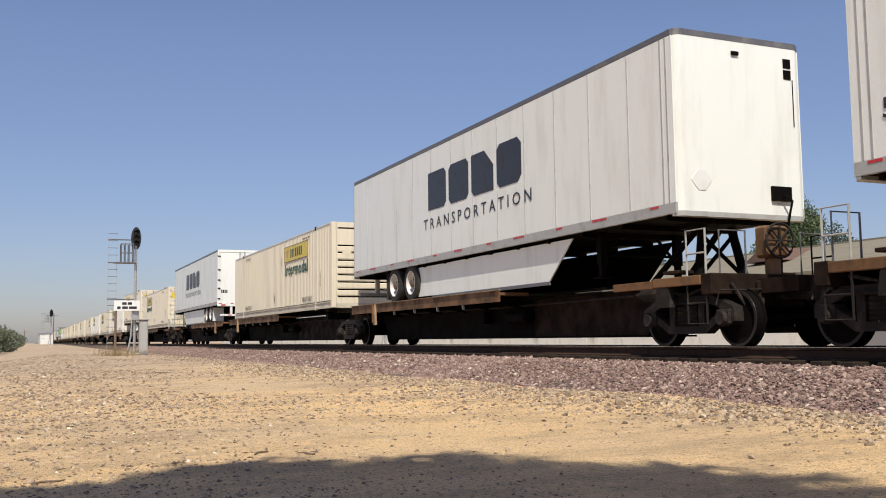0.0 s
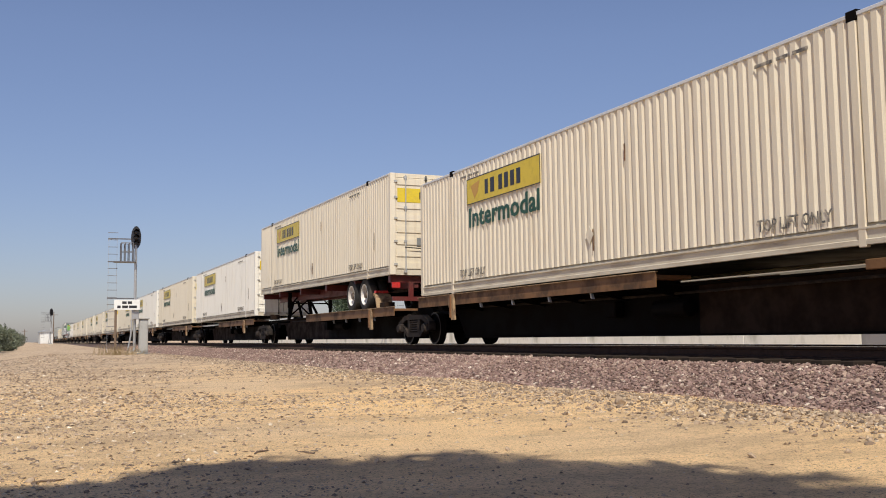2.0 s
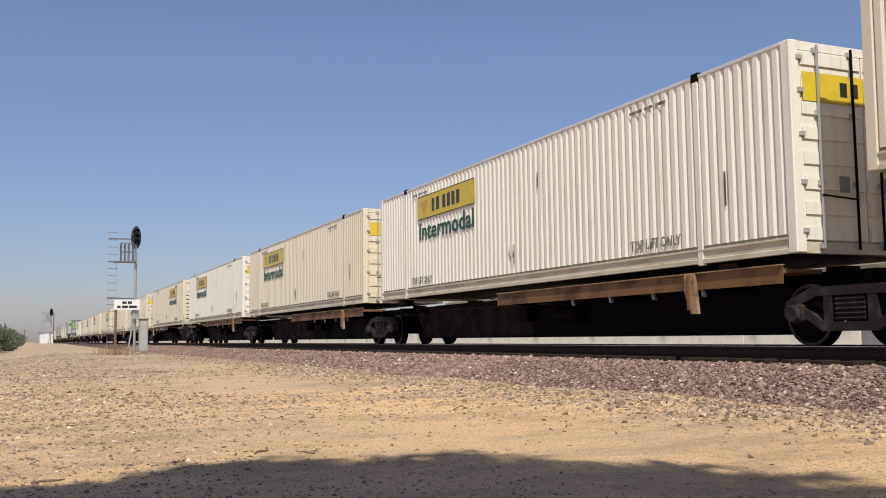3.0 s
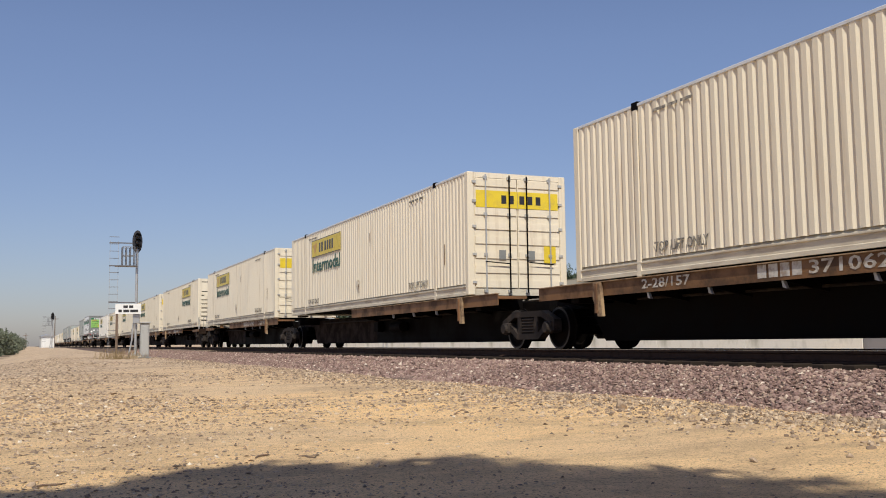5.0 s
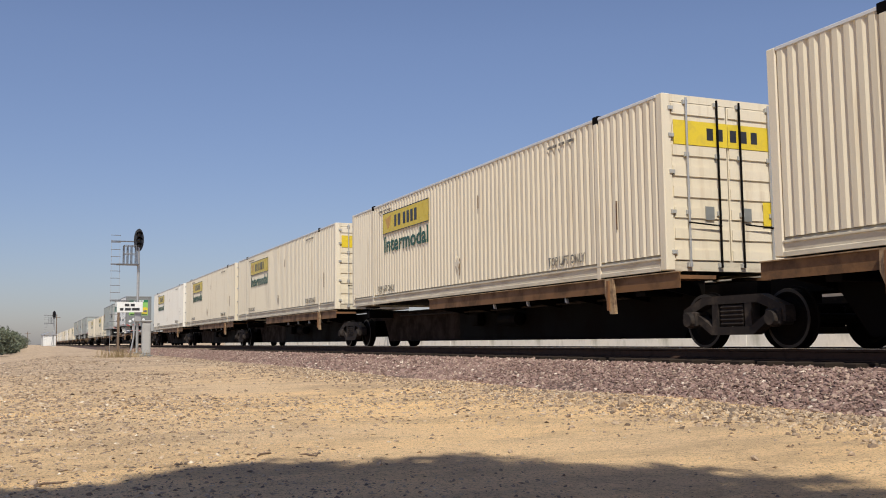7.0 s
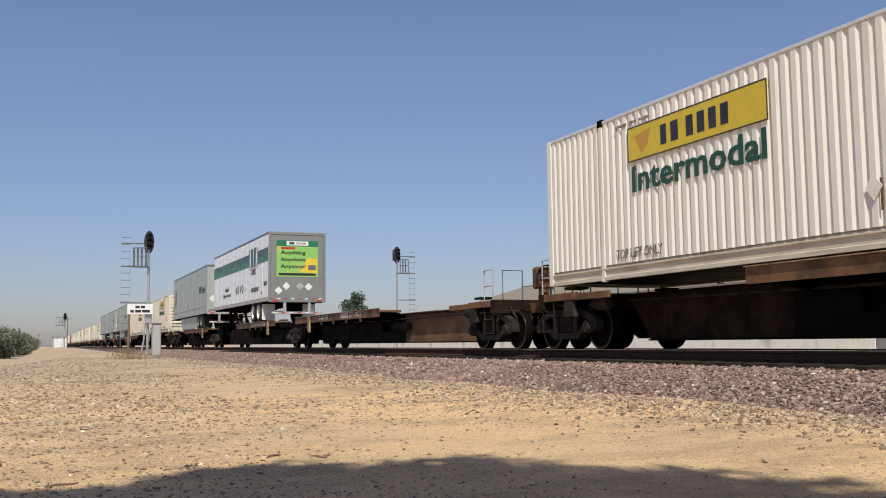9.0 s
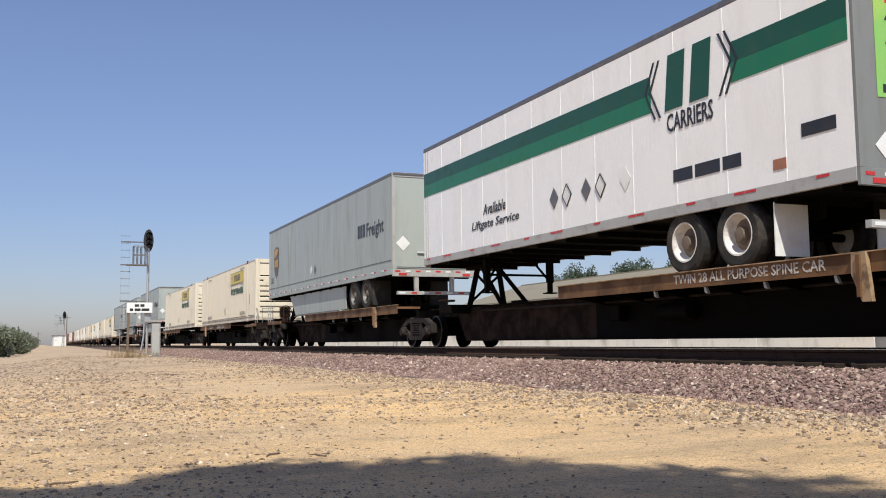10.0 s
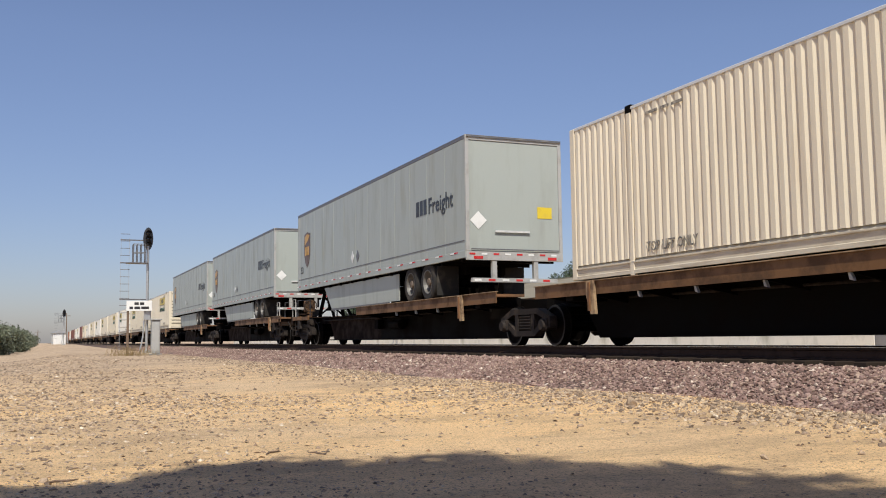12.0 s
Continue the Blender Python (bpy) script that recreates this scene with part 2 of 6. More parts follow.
def ground_material():
    m, nt, b = nodes_of("sandy_ground")
    big = ramp(nt, noise_node(nt, 0.16, 6, (0.6, 1.0, 1.0), 0.6), 0.40, 0.60)
    mid = ramp(nt, noise_node(nt, 0.9, 7, (0.5, 1.0, 1.0), 0.68), 0.46, 0.60)
    fine = noise_node(nt, 22, 6, rough=0.7)
    col = mix(nt, big, (0.90, 0.605, 0.30), (0.75, 0.54, 0.32))
    col = mix(nt, scaled(nt, mid, 0.6), col, (0.43, 0.308, 0.19))
    tc = nt.nodes.new("ShaderNodeTexCoord")
    sp = nt.nodes.new("ShaderNodeSeparateXYZ")
    nt.links.new(tc.outputs["Object"], sp.inputs[0])
    ragged = nt.nodes.new("ShaderNodeMath")          # greyer gravel spread farther along beside the track
    ragged.operation = "MULTIPLY_ADD"
    nt.links.new(noise_node(nt, 0.35, 6, (0.5, 1, 1)), ragged.inputs[0])
    ragged.inputs[1].default_value = 34.0
    nt.links.new(sp.outputs["Y"], ragged.inputs[2])
    col = mix(nt, scaled(nt, ramp(nt, ragged.outputs[0], 28.0, 48.0), 0.8), col, mix(nt, mid, (0.47, 0.37, 0.275), (0.34, 0.265, 0.20)))
    speck = ramp(nt, noise_node(nt, 60, 2, rough=0.6), 0.56, 0.66)
    col = mix(nt, scaled(nt, ramp(nt, fine, 0.5, 0.72), 0.7), col, (0.27, 0.195, 0.125))
    col = mix(nt, scaled(nt, speck, 0.75), col, (0.16, 0.115, 0.08))
    nt.links.new(col, b.inputs["Base Color"])
    b.inputs["Roughness"].default_value = 0.95
    b.inputs["Specular IOR Level"].default_value = 0.15
    bump(nt, b, fine, 1.0, 0.04)
    return m


SAND = ground_material()
BALLAST_BED = surface("ballast_bed_fines", (0.11, 0.07, 0.056), (0.055, 0.037, 0.03), 0.95, amount=0.8, scale=14, grain=30, bumps=0.9, band=(0.42, 0.62))


# ---------------------------------------------------------------- mesh helpers
def finish(bm, name):
    me = bpy.data.meshes.new(name)
    bm.to_mesh(me)
    bm.free()
    return me


def part(name, bm, material, parent, label=""):
    """One mesh object under a thing or a part; a bmesh or a ready mesh."""
    me = finish(bm, name) if isinstance(bm, bmesh.types.BMesh) else bm
    if material and not me.materials:
        me.materials.append(material)
    ob = new(name, me)
    ob.parent = parent
    if label:
        ob["label"] = label
    return ob


def thing(name, label, category, m=None, group="", kind="", bm=None, material=None):
    """A top-level thing: an Empty at its base, or one mesh."""
    if bm is None:
        ob = new(name)
        ob.empty_display_size = 0.2
    else:
        ob = new(name, finish(bm, name) if isinstance(bm, bmesh.types.BMesh) else bm)
        if material:
            ob.data.materials.append(material)
    if m is not None:
        ob.matrix_basis = m
    return tagged(ob, label, category, group, kind)


def box(bm, x0, x1, y0, y1, z0, z1, bevel=0.0):
    vs = [bm.verts.new((x, y, z)) for x in (x0, x1) for y in (y0, y1) for z in (z0, z1)]
    fs = [bm.faces.new([vs[i] for i in q]) for q in ((0, 1, 3, 2), (4, 6, 7, 5), (0, 4, 5, 1), (2, 3, 7, 6), (0, 2, 6, 4), (1, 5, 7, 3))]
    if bevel:
        es = {e for f in fs for e in f.edges}
        bmesh.ops.bevel(bm, geom=list(es), offset=bevel, segments=1, affect="EDGES", profile=0.5)
    return bm


def boxes(*rows, bevel=0.0):
    bm = bmesh.new()
    for r in rows:
        box(bm, *r, bevel=bevel)
    return bm


def prism(bm, outline, axis, a, b):
    """An outline extruded along an axis from a to b; the outline's pairs fill the other two axes in order."""
    def at(p, k):
        q = list(p)
        q.insert("xyz".index(axis), k)
        return bm.verts.new(q)
    lo, hi = [at(p, a) for p in outline], [at(p, b) for p in outline]
    n = len(outline)
    bm.faces.new(lo), bm.faces.new(hi[::-1])
    for i in range(n):
        bm.faces.new((lo[i], hi[i], hi[(i + 1) % n], lo[(i + 1) % n]))
    bmesh.ops.recalc_face_normals(bm, faces=bm.faces)
    return bm


def tube(bm, pts, r, n=8):
    """A round bar through the points; r may be one radius or one for each point."""
    pts = [Vector(p) for p in pts]
    rs = r if isinstance(r, (list, tuple)) else [r] * len(pts)
    rings = []
    for i, p in enumerate(pts):
        d = (pts[min(i + 1, len(pts) - 1)] - pts[max(i - 1, 0)]).normalized()
        side = d.cross(Vector((0, 0, 1)) if abs(d.z) < 0.9 else Vector((1, 0, 0))).normalized()
        up = side.cross(d)
        rings.append([bm.verts.new(p + rs[i] * (math.cos(2 * math.pi * k / n) * side + math.sin(2 * math.pi * k / n) * up)) for k in range(n)])
    for a, b in zip(rings, rings[1:]):
        for k in range(n):
            bm.faces.new((a[k], a[(k + 1) % n], b[(k + 1) % n], b[k]))
    bm.faces.new(rings[0][::-1]), bm.faces.new(rings[-1])
    return bm


def lathe_x(bm, profile, cy=0.0, cz=0.0, n=28, capped=True):
    """A turned body round an axis along x: profile of (x, radius)."""
    rings = []
    for x, r in profile:
        rings.append([bm.verts.new((x, cy + r * math.cos(2 * math.pi * k / n), cz + r * math.sin(2 * math.pi * k / n))) for k in range(n)])
    for a, b in zip(rings, rings[1:]):
        for k in range(n):
            bm.faces.new((a[k], b[k], b[(k + 1) % n], a[(k + 1) % n]))
    if capped:
        bm.faces.new(rings[0]), bm.faces.new(rings[-1][::-1])
    bmesh.ops.recalc_face_normals(bm, faces=bm.faces)
    return bm


NEAR_SIDE = Matrix(((0, 0, -1, 0), (-1, 0, 0, 0), (0, 1, 0, 0), (0, 0, 0, 1)))
LEAD_FACE = Matrix(((1, 0, 0, 0), (0, 0, -1, 0), (0, 1, 0, 0), (0, 0, 0, 1)))


def lettering(name, words, height, width, material, parent, m, label="", depth=0.004, shear=0.0, bold=0.014):
    """Words in the built-in font as a flat mesh part, fitted to a cap height and a total width, centred."""
    cu = bpy.data.curves.new(name, "FONT")
    cu.body, cu.align_x, cu.align_y, cu.extrude, cu.shear = words, "CENTER", "CENTER", 0.5, shear
    cu.resolution_u, cu.offset = 2, bold
    tmp = new("letters_tmp", cu)
    bpy.context.view_layer.update()
    me = bpy.data.meshes.new_from_object(tmp.evaluated_get(bpy.context.evaluated_depsgraph_get()))
    bpy.data.objects.remove(tmp)
    co = np.empty(len(me.vertices) * 3)
    me.vertices.foreach_get("co", co)
    co = co.reshape(-1, 3)
    lo, hi = co.min(0), co.max(0)
    co = (co - (lo + hi) / 2) / (hi - lo)
    co *= np.array((width, height, depth))
    me.vertices.foreach_set("co", co.ravel())
    me.update()
    ob = part(name, me, material, parent, label)
    ob.matrix_basis = m
    return ob


def side_at(x, y, z):
    return Matrix.Translation((x, y, z)) @ NEAR_SIDE


def face_at(x, y, z):
    return Matrix.Translation((x, y, z)) @ LEAD_FACE


def rand_rock(rng, count, size_lo, size_hi, places, flat=0.75, coarse=False):
    """Joined angular stones; places gives an array of (x, y, z)."""
    t = (1 + 5 ** 0.5) / 2
    ico = np.array([(-1, t, 0), (1, t, 0), (-1, -t, 0), (1, -t, 0), (0, -1, t), (0, 1, t), (0, -1, -t), (0, 1, -t), (t, 0, -1), (t, 0, 1), (-t, 0, -1), (-t, 0, 1)]) / (1 + t * t) ** 0.5
    tri = np.array([(0, 11, 5), (0, 5, 1), (0, 1, 7), (0, 7, 10), (0, 10, 11), (1, 5, 9), (5, 11, 4), (11, 10, 2), (10, 7, 6), (7, 1, 8), (3, 9, 4), (3, 4, 2), (3, 2, 6), (3, 6, 8), (3, 8, 9), (4, 9, 5), (2, 4, 11), (6, 2, 10), (8, 6, 7), (9, 8, 1)])
    if coarse:
        ico = np.array([(1, 0, 0), (-1, 0, 0), (0, 1, 0), (0, -1, 0), (0, 0, 1), (0, 0, -1)], float)
        tri = np.array([(0, 2, 4), (2, 1, 4), (1, 3, 4), (3, 0, 4), (2, 0, 5), (1, 2, 5), (3, 1, 5), (0, 3, 5)])
    k = len(ico)
    n = len(places)
    size = size_lo + (size_hi - size_lo) * rng.random(n) ** 2.2
    v = ico[None] * (1 + 0.32 * rng.standard_normal((n, k, 1))).clip(0.55, 1.5)
    v = v * rng.uniform(0.7, 1.25, (n, 1, 3)) * np.array((1, 1, flat))
    a = rng.uniform(0, 2 * np.pi, n)
    tip = rng.normal(0, 0.35, n)
    c, s = np.cos(tip)[:, None], np.sin(tip)[:, None]
    v = np.stack((v[..., 0], v[..., 1] * c - v[..., 2] * s, v[..., 1] * s + v[..., 2] * c), -1)
    c, s = np.cos(a)[:, None], np.sin(a)[:, None]
    v = np.stack((v[..., 0] * c - v[..., 1] * s, v[..., 0] * s + v[..., 1] * c, v[..., 2]), -1)
    v = v * size[:, None, None] + np.asarray(places)[:, None, :]
    f = tri[None] + (np.arange(n) * k)[:, None, None]
    me = bpy.data.meshes.new("stones")
    me.from_pydata(v.reshape(-1, 3).tolist(), [], f.reshape(-1, 3).tolist())
    return me


def leaf_cloud(rng, blobs, count, size):
    """Small folded leaf clumps spread through ellipsoid blobs (centre, radii)."""
    w = np.array([b[1][0] * b[1][1] * b[1][2] for b in blobs]) ** 0.75
    pick = rng.choice(len(blobs), count, p=w / w.sum())
    d = rng.standard_normal((count, 3))
    d /= np.linalg.norm(d, axis=1)[:, None]
    d *= (rng.random(count) ** 0.45)[:, None] * rng.uniform(0.8, 1.18, count)[:, None]
    cen = np.array([b[0] for b in blobs])[pick] + d * np.array([b[1] for b in blobs])[pick]
    u = rng.standard_normal((count, 3))
    u /= np.linalg.norm(u, axis=1)[:, None]
    w2 = np.cross(u, rng.standard_normal((count, 3)))
    w2 /= np.linalg.norm(w2, axis=1)[:, None]
    nrm = np.cross(u, w2)
    s = (size * rng.uniform(0.6, 1.3, count))[:, None]
    v = np.stack((cen - u * s, cen + w2 * s * 0.45 + nrm * s * 0.2, cen + u * s, cen - w2 * s * 0.45 + nrm * s * 0.2), 1)
    f = np.arange(count * 4).reshape(count, 4)
    f = np.concatenate((f[:, [0, 1, 2]], f[:, [0, 2, 3]]))
    me = bpy.data.meshes.new("leaves")
    me.from_pydata(v.reshape(-1, 3).tolist(), [], f.tolist())
    return me


# ---------------------------------------------------------------- ground, track bed, track
TRACK_X = 10.57      # centre line of the track, which runs along y
RAIL_Z = 0.675        # top of the rails
rng = np.random.default_rng(7)


def ground_z(x, y):
    """Height of the ground: nearly level sand, rising a little to the toe of the track bed."""
    near = np.exp(-((np.asarray(y) - 8) / 30) ** 2)
    roll_ = 0.022 * np.sin(x * 0.9 + 0.4 * y) * np.sin(y * 0.7 - x * 0.3) * near
    rise = 0.08 * np.clip((np.asarray(x) - 4.0) / 3.4, 0, 1)
    back = 0.25 * np.clip((np.asarray(x) - 13.5) / 2, 0, 1)
    far = np.interp(y, (14, 43, 150), (0.0, 0.28, 0.56)) * np.clip((7.3 - np.asarray(x)) / 2.5, 0, 1) * np.clip((np.asarray(x) + 1.5) / 2.5, 0, 1)   # the yard rises to the track
    berm = 0.12 * np.exp(-((np.asarray(x) + 0.5) / 4.5) ** 2 - ((np.asarray(y) - 150) / 22) ** 2)         # low heap of sand
    return roll_ + rise + back + far + berm


def build_ground():
    xs = np.unique(np.concatenate((np.linspace(-900, -40, 12), np.linspace(-40, -8, 12), np.linspace(-8, 9, 58), np.linspace(9, 60, 20), np.linspace(60, 1500, 12))))
    ys = np.unique(np.concatenate((np.linspace(-300, -10, 8), np.linspace(-10, 2, 12), np.linspace(2, 26, 80), np.linspace(26, 120, 40), np.linspace(120, 200, 17), np.linspace(200, 3000, 16))))
    X, Y = np.meshgrid(xs, ys)
    Z = ground_z(X, Y)
    nx, ny = len(xs), len(ys)
    i = np.arange(nx * ny).reshape(ny, nx)
    f = np.stack((i[:-1, :-1], i[:-1, 1:], i[1:, 1:], i[1:, :-1]), -1).reshape(-1, 4)
    me = bpy.data.meshes.new("ground")
    me.from_pydata(np.stack((X, Y, Z), -1).reshape(-1, 3).tolist(), [], f.tolist())
    me.polygons.foreach_set("use_smooth", [True] * len(me.polygons))
    thing("ground", "pale tan sandy ground strewn with pebbles", "ground", kind="structure", bm=me, material=SAND)


def bed_z(x):
    """Height of the ballast across the track."""
    d = np.abs(np.asarray(x) - TRACK_X)
    return np.interp(d, (0, 1.3, 1.75, 3.25, 3.6), (0.43, 0.42, 0.39, 0.05, -0.08))


def build_bed():
    xs = TRACK_X + np.array((-3.6, -3.25, -2.6, -2.0, -1.75, -0.8, 0.8, 1.75, 2.5, 3.25, 3.6))
    ys = np.concatenate((np.linspace(-60, 60, 121), np.linspace(65, 1500, 40)))
    X, Y = np.meshgrid(xs, ys)
    Z = bed_z(X) + 0.02 * np.sin(Y * 1.7 + X * 3) * np.sin(Y * 0.6)
    X = X + 0.12 * np.sin(Y * 0.9) * (np.abs(X - TRACK_X) > 3)
    nx, ny = len(xs), len(ys)
    i = np.arange(nx * ny).reshape(ny, nx)
    f = np.stack((i[:-1, :-1], i[:-1, 1:], i[1:, 1:], i[1:, :-1]), -1).reshape(-1, 4)
    me = bpy.data.meshes.new("track_bed")
    me.from_pydata(np.stack((X, Y, Z), -1).reshape(-1, 3).tolist(), [], f.tolist())
    thing("track_bed", "bed of crushed purplish-brown stone under the track", "track bed", kind="structure", bm=me, material=BALLAST_BED)


def build_track():
    bm = bmesh.new()
    for side in (-1, 1):
        x = TRACK_X + side * 0.755
        prof = [(x + u, RAIL_Z - h) for u, h in ((-0.07, 0.17), (0.07, 0.17), (0.07, 0.155), (0.012, 0.14), (0.012, 0.05), (0.037, 0.04), (0.037, 0.006), (-0.037, 0.006), (-0.037, 0.04), (-0.012, 0.05), (-0.012, 0.14), (-0.07, 0.155))]
        lo = [bm.verts.new((px, -80, pz)) for px, pz in prof]
        hi = [bm.verts.new((px, 1500, pz)) for px, pz in prof]
        for k in range(len(prof)):
            bm.faces.new((lo[k], lo[(k + 1) % 12], hi[(k + 1) % 12], hi[k]))
    track = thing("railway_track", "rusty steel rails spiked to weathered wooden ties", "railway track", kind="structure")
    part("rail", bm, RAIL_STEEL, track)
    for side in (-1, 1):
        x = TRACK_X + side * 0.755
        part("rail_head", boxes((x - 0.034, x + 0.034, -80, 1500, RAIL_Z - 0.006, RAIL_Z)), RAIL_TOP, track, "polished running surface")
    me = finish(boxes((-1.3, 1.3, -0.11, 0.11, -0.09, 0.09), bevel=0.012), "tie")
    me.materials.append(TIE_WOOD)
    for k in range(115):
        ob = part("tie", me, None, track)
        ob.matrix_basis = pose(TRACK_X + random.uniform(-0.03, 0.03), -6 + 0.53 * k, RAIL_Z - 0.26, 0, 0, random.uniform(-0.8, 0.8))


def build_stones():
    n = 42000
    y = 3.0 + 16 * rng.random(n) ** 1.2
    x = TRACK_X - 3.45 + 2.75 * rng.random(n) + rng.normal(0, 0.04, n)
    z = bed_z(x) + rng.uniform(-0.012, 0.022, n)
    thing("ballast", "loose crushed purplish stone ballast on the shoulder", "ballast", kind="stuff", bm=rand_rock(rng, n, 0.011, 0.038, np.stack((x, y, z), -1)), material=BALLAST_STONE)
    n = 44000
    y = 17.0 + 75 * rng.random(n) ** 1.9
    x = TRACK_X - 3.45 + 2.75 * rng.random(n) + rng.normal(0, 0.04, n)
    thing("ballast", "crushed purplish stone ballast farther along the shoulder", "ballast", kind="stuff", bm=rand_rock(rng, n, 0.02, 0.055, np.stack((x, y, bed_z(x) + rng.uniform(-0.01, 0.02, n)), -1), coarse=True), material=BALLAST_STONE)
    n = 6000
    y = -4 + 60 * rng.random(n) ** 1.5
    x = TRACK_X - 0.68 + 2.6 * rng.random(n)
    thing("ballast", "crushed stone ballast between and behind the rails", "ballast", kind="stuff", bm=rand_rock(rng, n, 0.025, 0.06, np.stack((x, y, bed_z(x)), -1)), material=BALLAST_STONE)
    n = 9000
    y = 3.0 + 42 * rng.random(n) ** 1.7
    x = TRACK_X - 3.35 - np.abs(rng.normal(0, 0.55, n)) * (1 + y / 25)
    z = ground_z(x, y) + 0.004
    thing("gravel", "scattered ballast stones and gravel at the toe of the track bed", "gravel", kind="stuff", bm=rand_rock(rng, n, 0.010, 0.034, np.stack((x, y, z), -1)), material=PEBBLE)
    n = 140000
    y = 2.6 + 45 * rng.random(n) ** 1.7
    x = -4 - 0.25 * y + (11.5 + 0.25 * y) * rng.random(n)
    keep = np.sin(x * 0.8 + 1.5) + np.sin(y * 0.55 + x * 0.35) + rng.normal(0, 1.0, n) > -0.1
    x, y = x[keep], y[keep]
    thing("pebbles", "small tan and grey pebbles lying in the sand", "pebbles", kind="stuff", bm=rand_rock(rng, len(x), 0.005, 0.017 + 0.028 * np.clip((y - 4) / 12, 0, 1), np.stack((x, y, ground_z(x, y) + 0.002), -1), flat=0.5, coarse=True), material=PEBBLE)


def loose_stone(x, y, r, material=PEBBLE):
    me = rand_rock(rng, 1, r, r * 1.05, np.array([(0.0, 0.0, 0.0)]))
    thing("stone", "single loose stone lying on the sand", "stone", pose(x, y, float(ground_z(x, y)) + r * 0.35), "loose stones", bm=me, material=material)


def stick(x, y, length, turn):
    bm = tube(bmesh.new(), [(-length / 2, 0, 0.006), (-length / 6, 0.02, 0.01), (length / 4, -0.01, 0.008), (length / 2, 0.03, 0.006)], [0.005, 0.008, 0.007, 0.003], 6)
    thing("stick", "dry brown broken stick lying on the sand", "stick", pose(x, y, float(ground_z(x, y)), 0, 0, turn), "dry sticks", bm=bm, material=DRY_WOOD)


# ---------------------------------------------------------------- the far side of the track
def concrete_wall():
    wall = thing("concrete_wall", "low stained white concrete wall behind the track", "wall", kind="structure")
    for k in range(26):
        if k in (0, 6):      # darker grey panels up to the first white one
            me = finish(boxes((-0.1, 0.1, 0.01, 5.99, 0, 2.0), bevel=0.01), "panel")
            me.materials.append(CONCRETE if k else GREY_CONCRETE)
        ob = part("panel", me, None, wall, "" if k > 5 else "darker grey concrete panel")
        ob.matrix_basis = pose(27 + random.uniform(-0.01, 0.01), -11 + 6 * k, 0.2)


def gable_house(name, label, x0, x1, y0, y1, z0, eave, ridge, ends=True):
    """A long low building whose ridge runs along y."""
    h = thing(name, label, "building", pose(0, 0, z0))
    part("wall", boxes((x0, x1, y0, y1, -0.3, eave)), STUCCO, h)
    xm = (x0 + x1) / 2
    for s, xe in ((-1, x0 - 0.5), (1, x1 + 0.5)):
        bm = prism(bmesh.new(), [(xe, eave - 0.05), (xm, ridge), (xm, ridge + 0.14), (xe, eave + 0.1)], "y", y0 - 0.5, y1 + 0.5)
        part("roof", bm, SHINGLE, h, "faded tan roof slope")
    for ye, d in ((y0, -1), (y1, 1)):
        bm = prism(bmesh.new(), [(x0, eave), (x1, eave), (xm, ridge - 0.05)], "y", ye - 0.12 * (d < 0), ye + 0.12 * (d > 0))
        part("gable", bm, BRICK_RED, h, "dark red-brown gable boards")
    part("ridge_cap", boxes((xm - 0.12, xm + 0.12, y0 - 0.5, y1 + 0.5, ridge + 0.1, ridge + 0.2)), SHINGLE, h)
    return h


def tree(name, label, x, y, z, blobs, count, size, trunk_r, material, group=""):
    t = thing(name, label, "tree", pose(x, y, z), group)
    top = max(b[0][2] for b in blobs)
    bm = tube(bmesh.new(), [(0, 0, -0.2), (0.05, 0.02, top * 0.3), (-0.05, 0.06, top * 0.6), (0.02, 0, top)], [trunk_r, trunk_r * 0.8, trunk_r * 0.55, trunk_r * 0.2], 9)
    for c, r in blobs:
        s = Vector((0, 0, top * random.uniform(0.25, 0.5)))
        e = Vector(c)
        tube(bm, [s, s.lerp(e, 0.5) + Vector((0, 0, 0.15)), e], [trunk_r * 0.4, trunk_r * 0.28, trunk_r * 0.1], 6)
    part("trunk", bm, BARK, t)
    part("crown", leaf_cloud(rng, blobs, count, size), material, t)
    return t


def crown_blobs(seed, w, h, base, n=9):
    r = np.random.default_rng(seed)
    out = []
    for k in range(n):
        f = (k + 0.5) / n
        s = math.sin(math.pi * min(1, 0.25 + 0.75 * (1 - f))) * 0.5 + 0.3
        a = r.uniform(0, 2 * math.pi)
        q = w * 0.28 * (1 - 0.6 * f)
        out.append(((q * math.cos(a), q * math.sin(a), base + (h - base) * (0.12 + 0.76 * f)), (w * 0.33 * s, w * 0.33 * s, (h - base) * 0.17)))
    return out


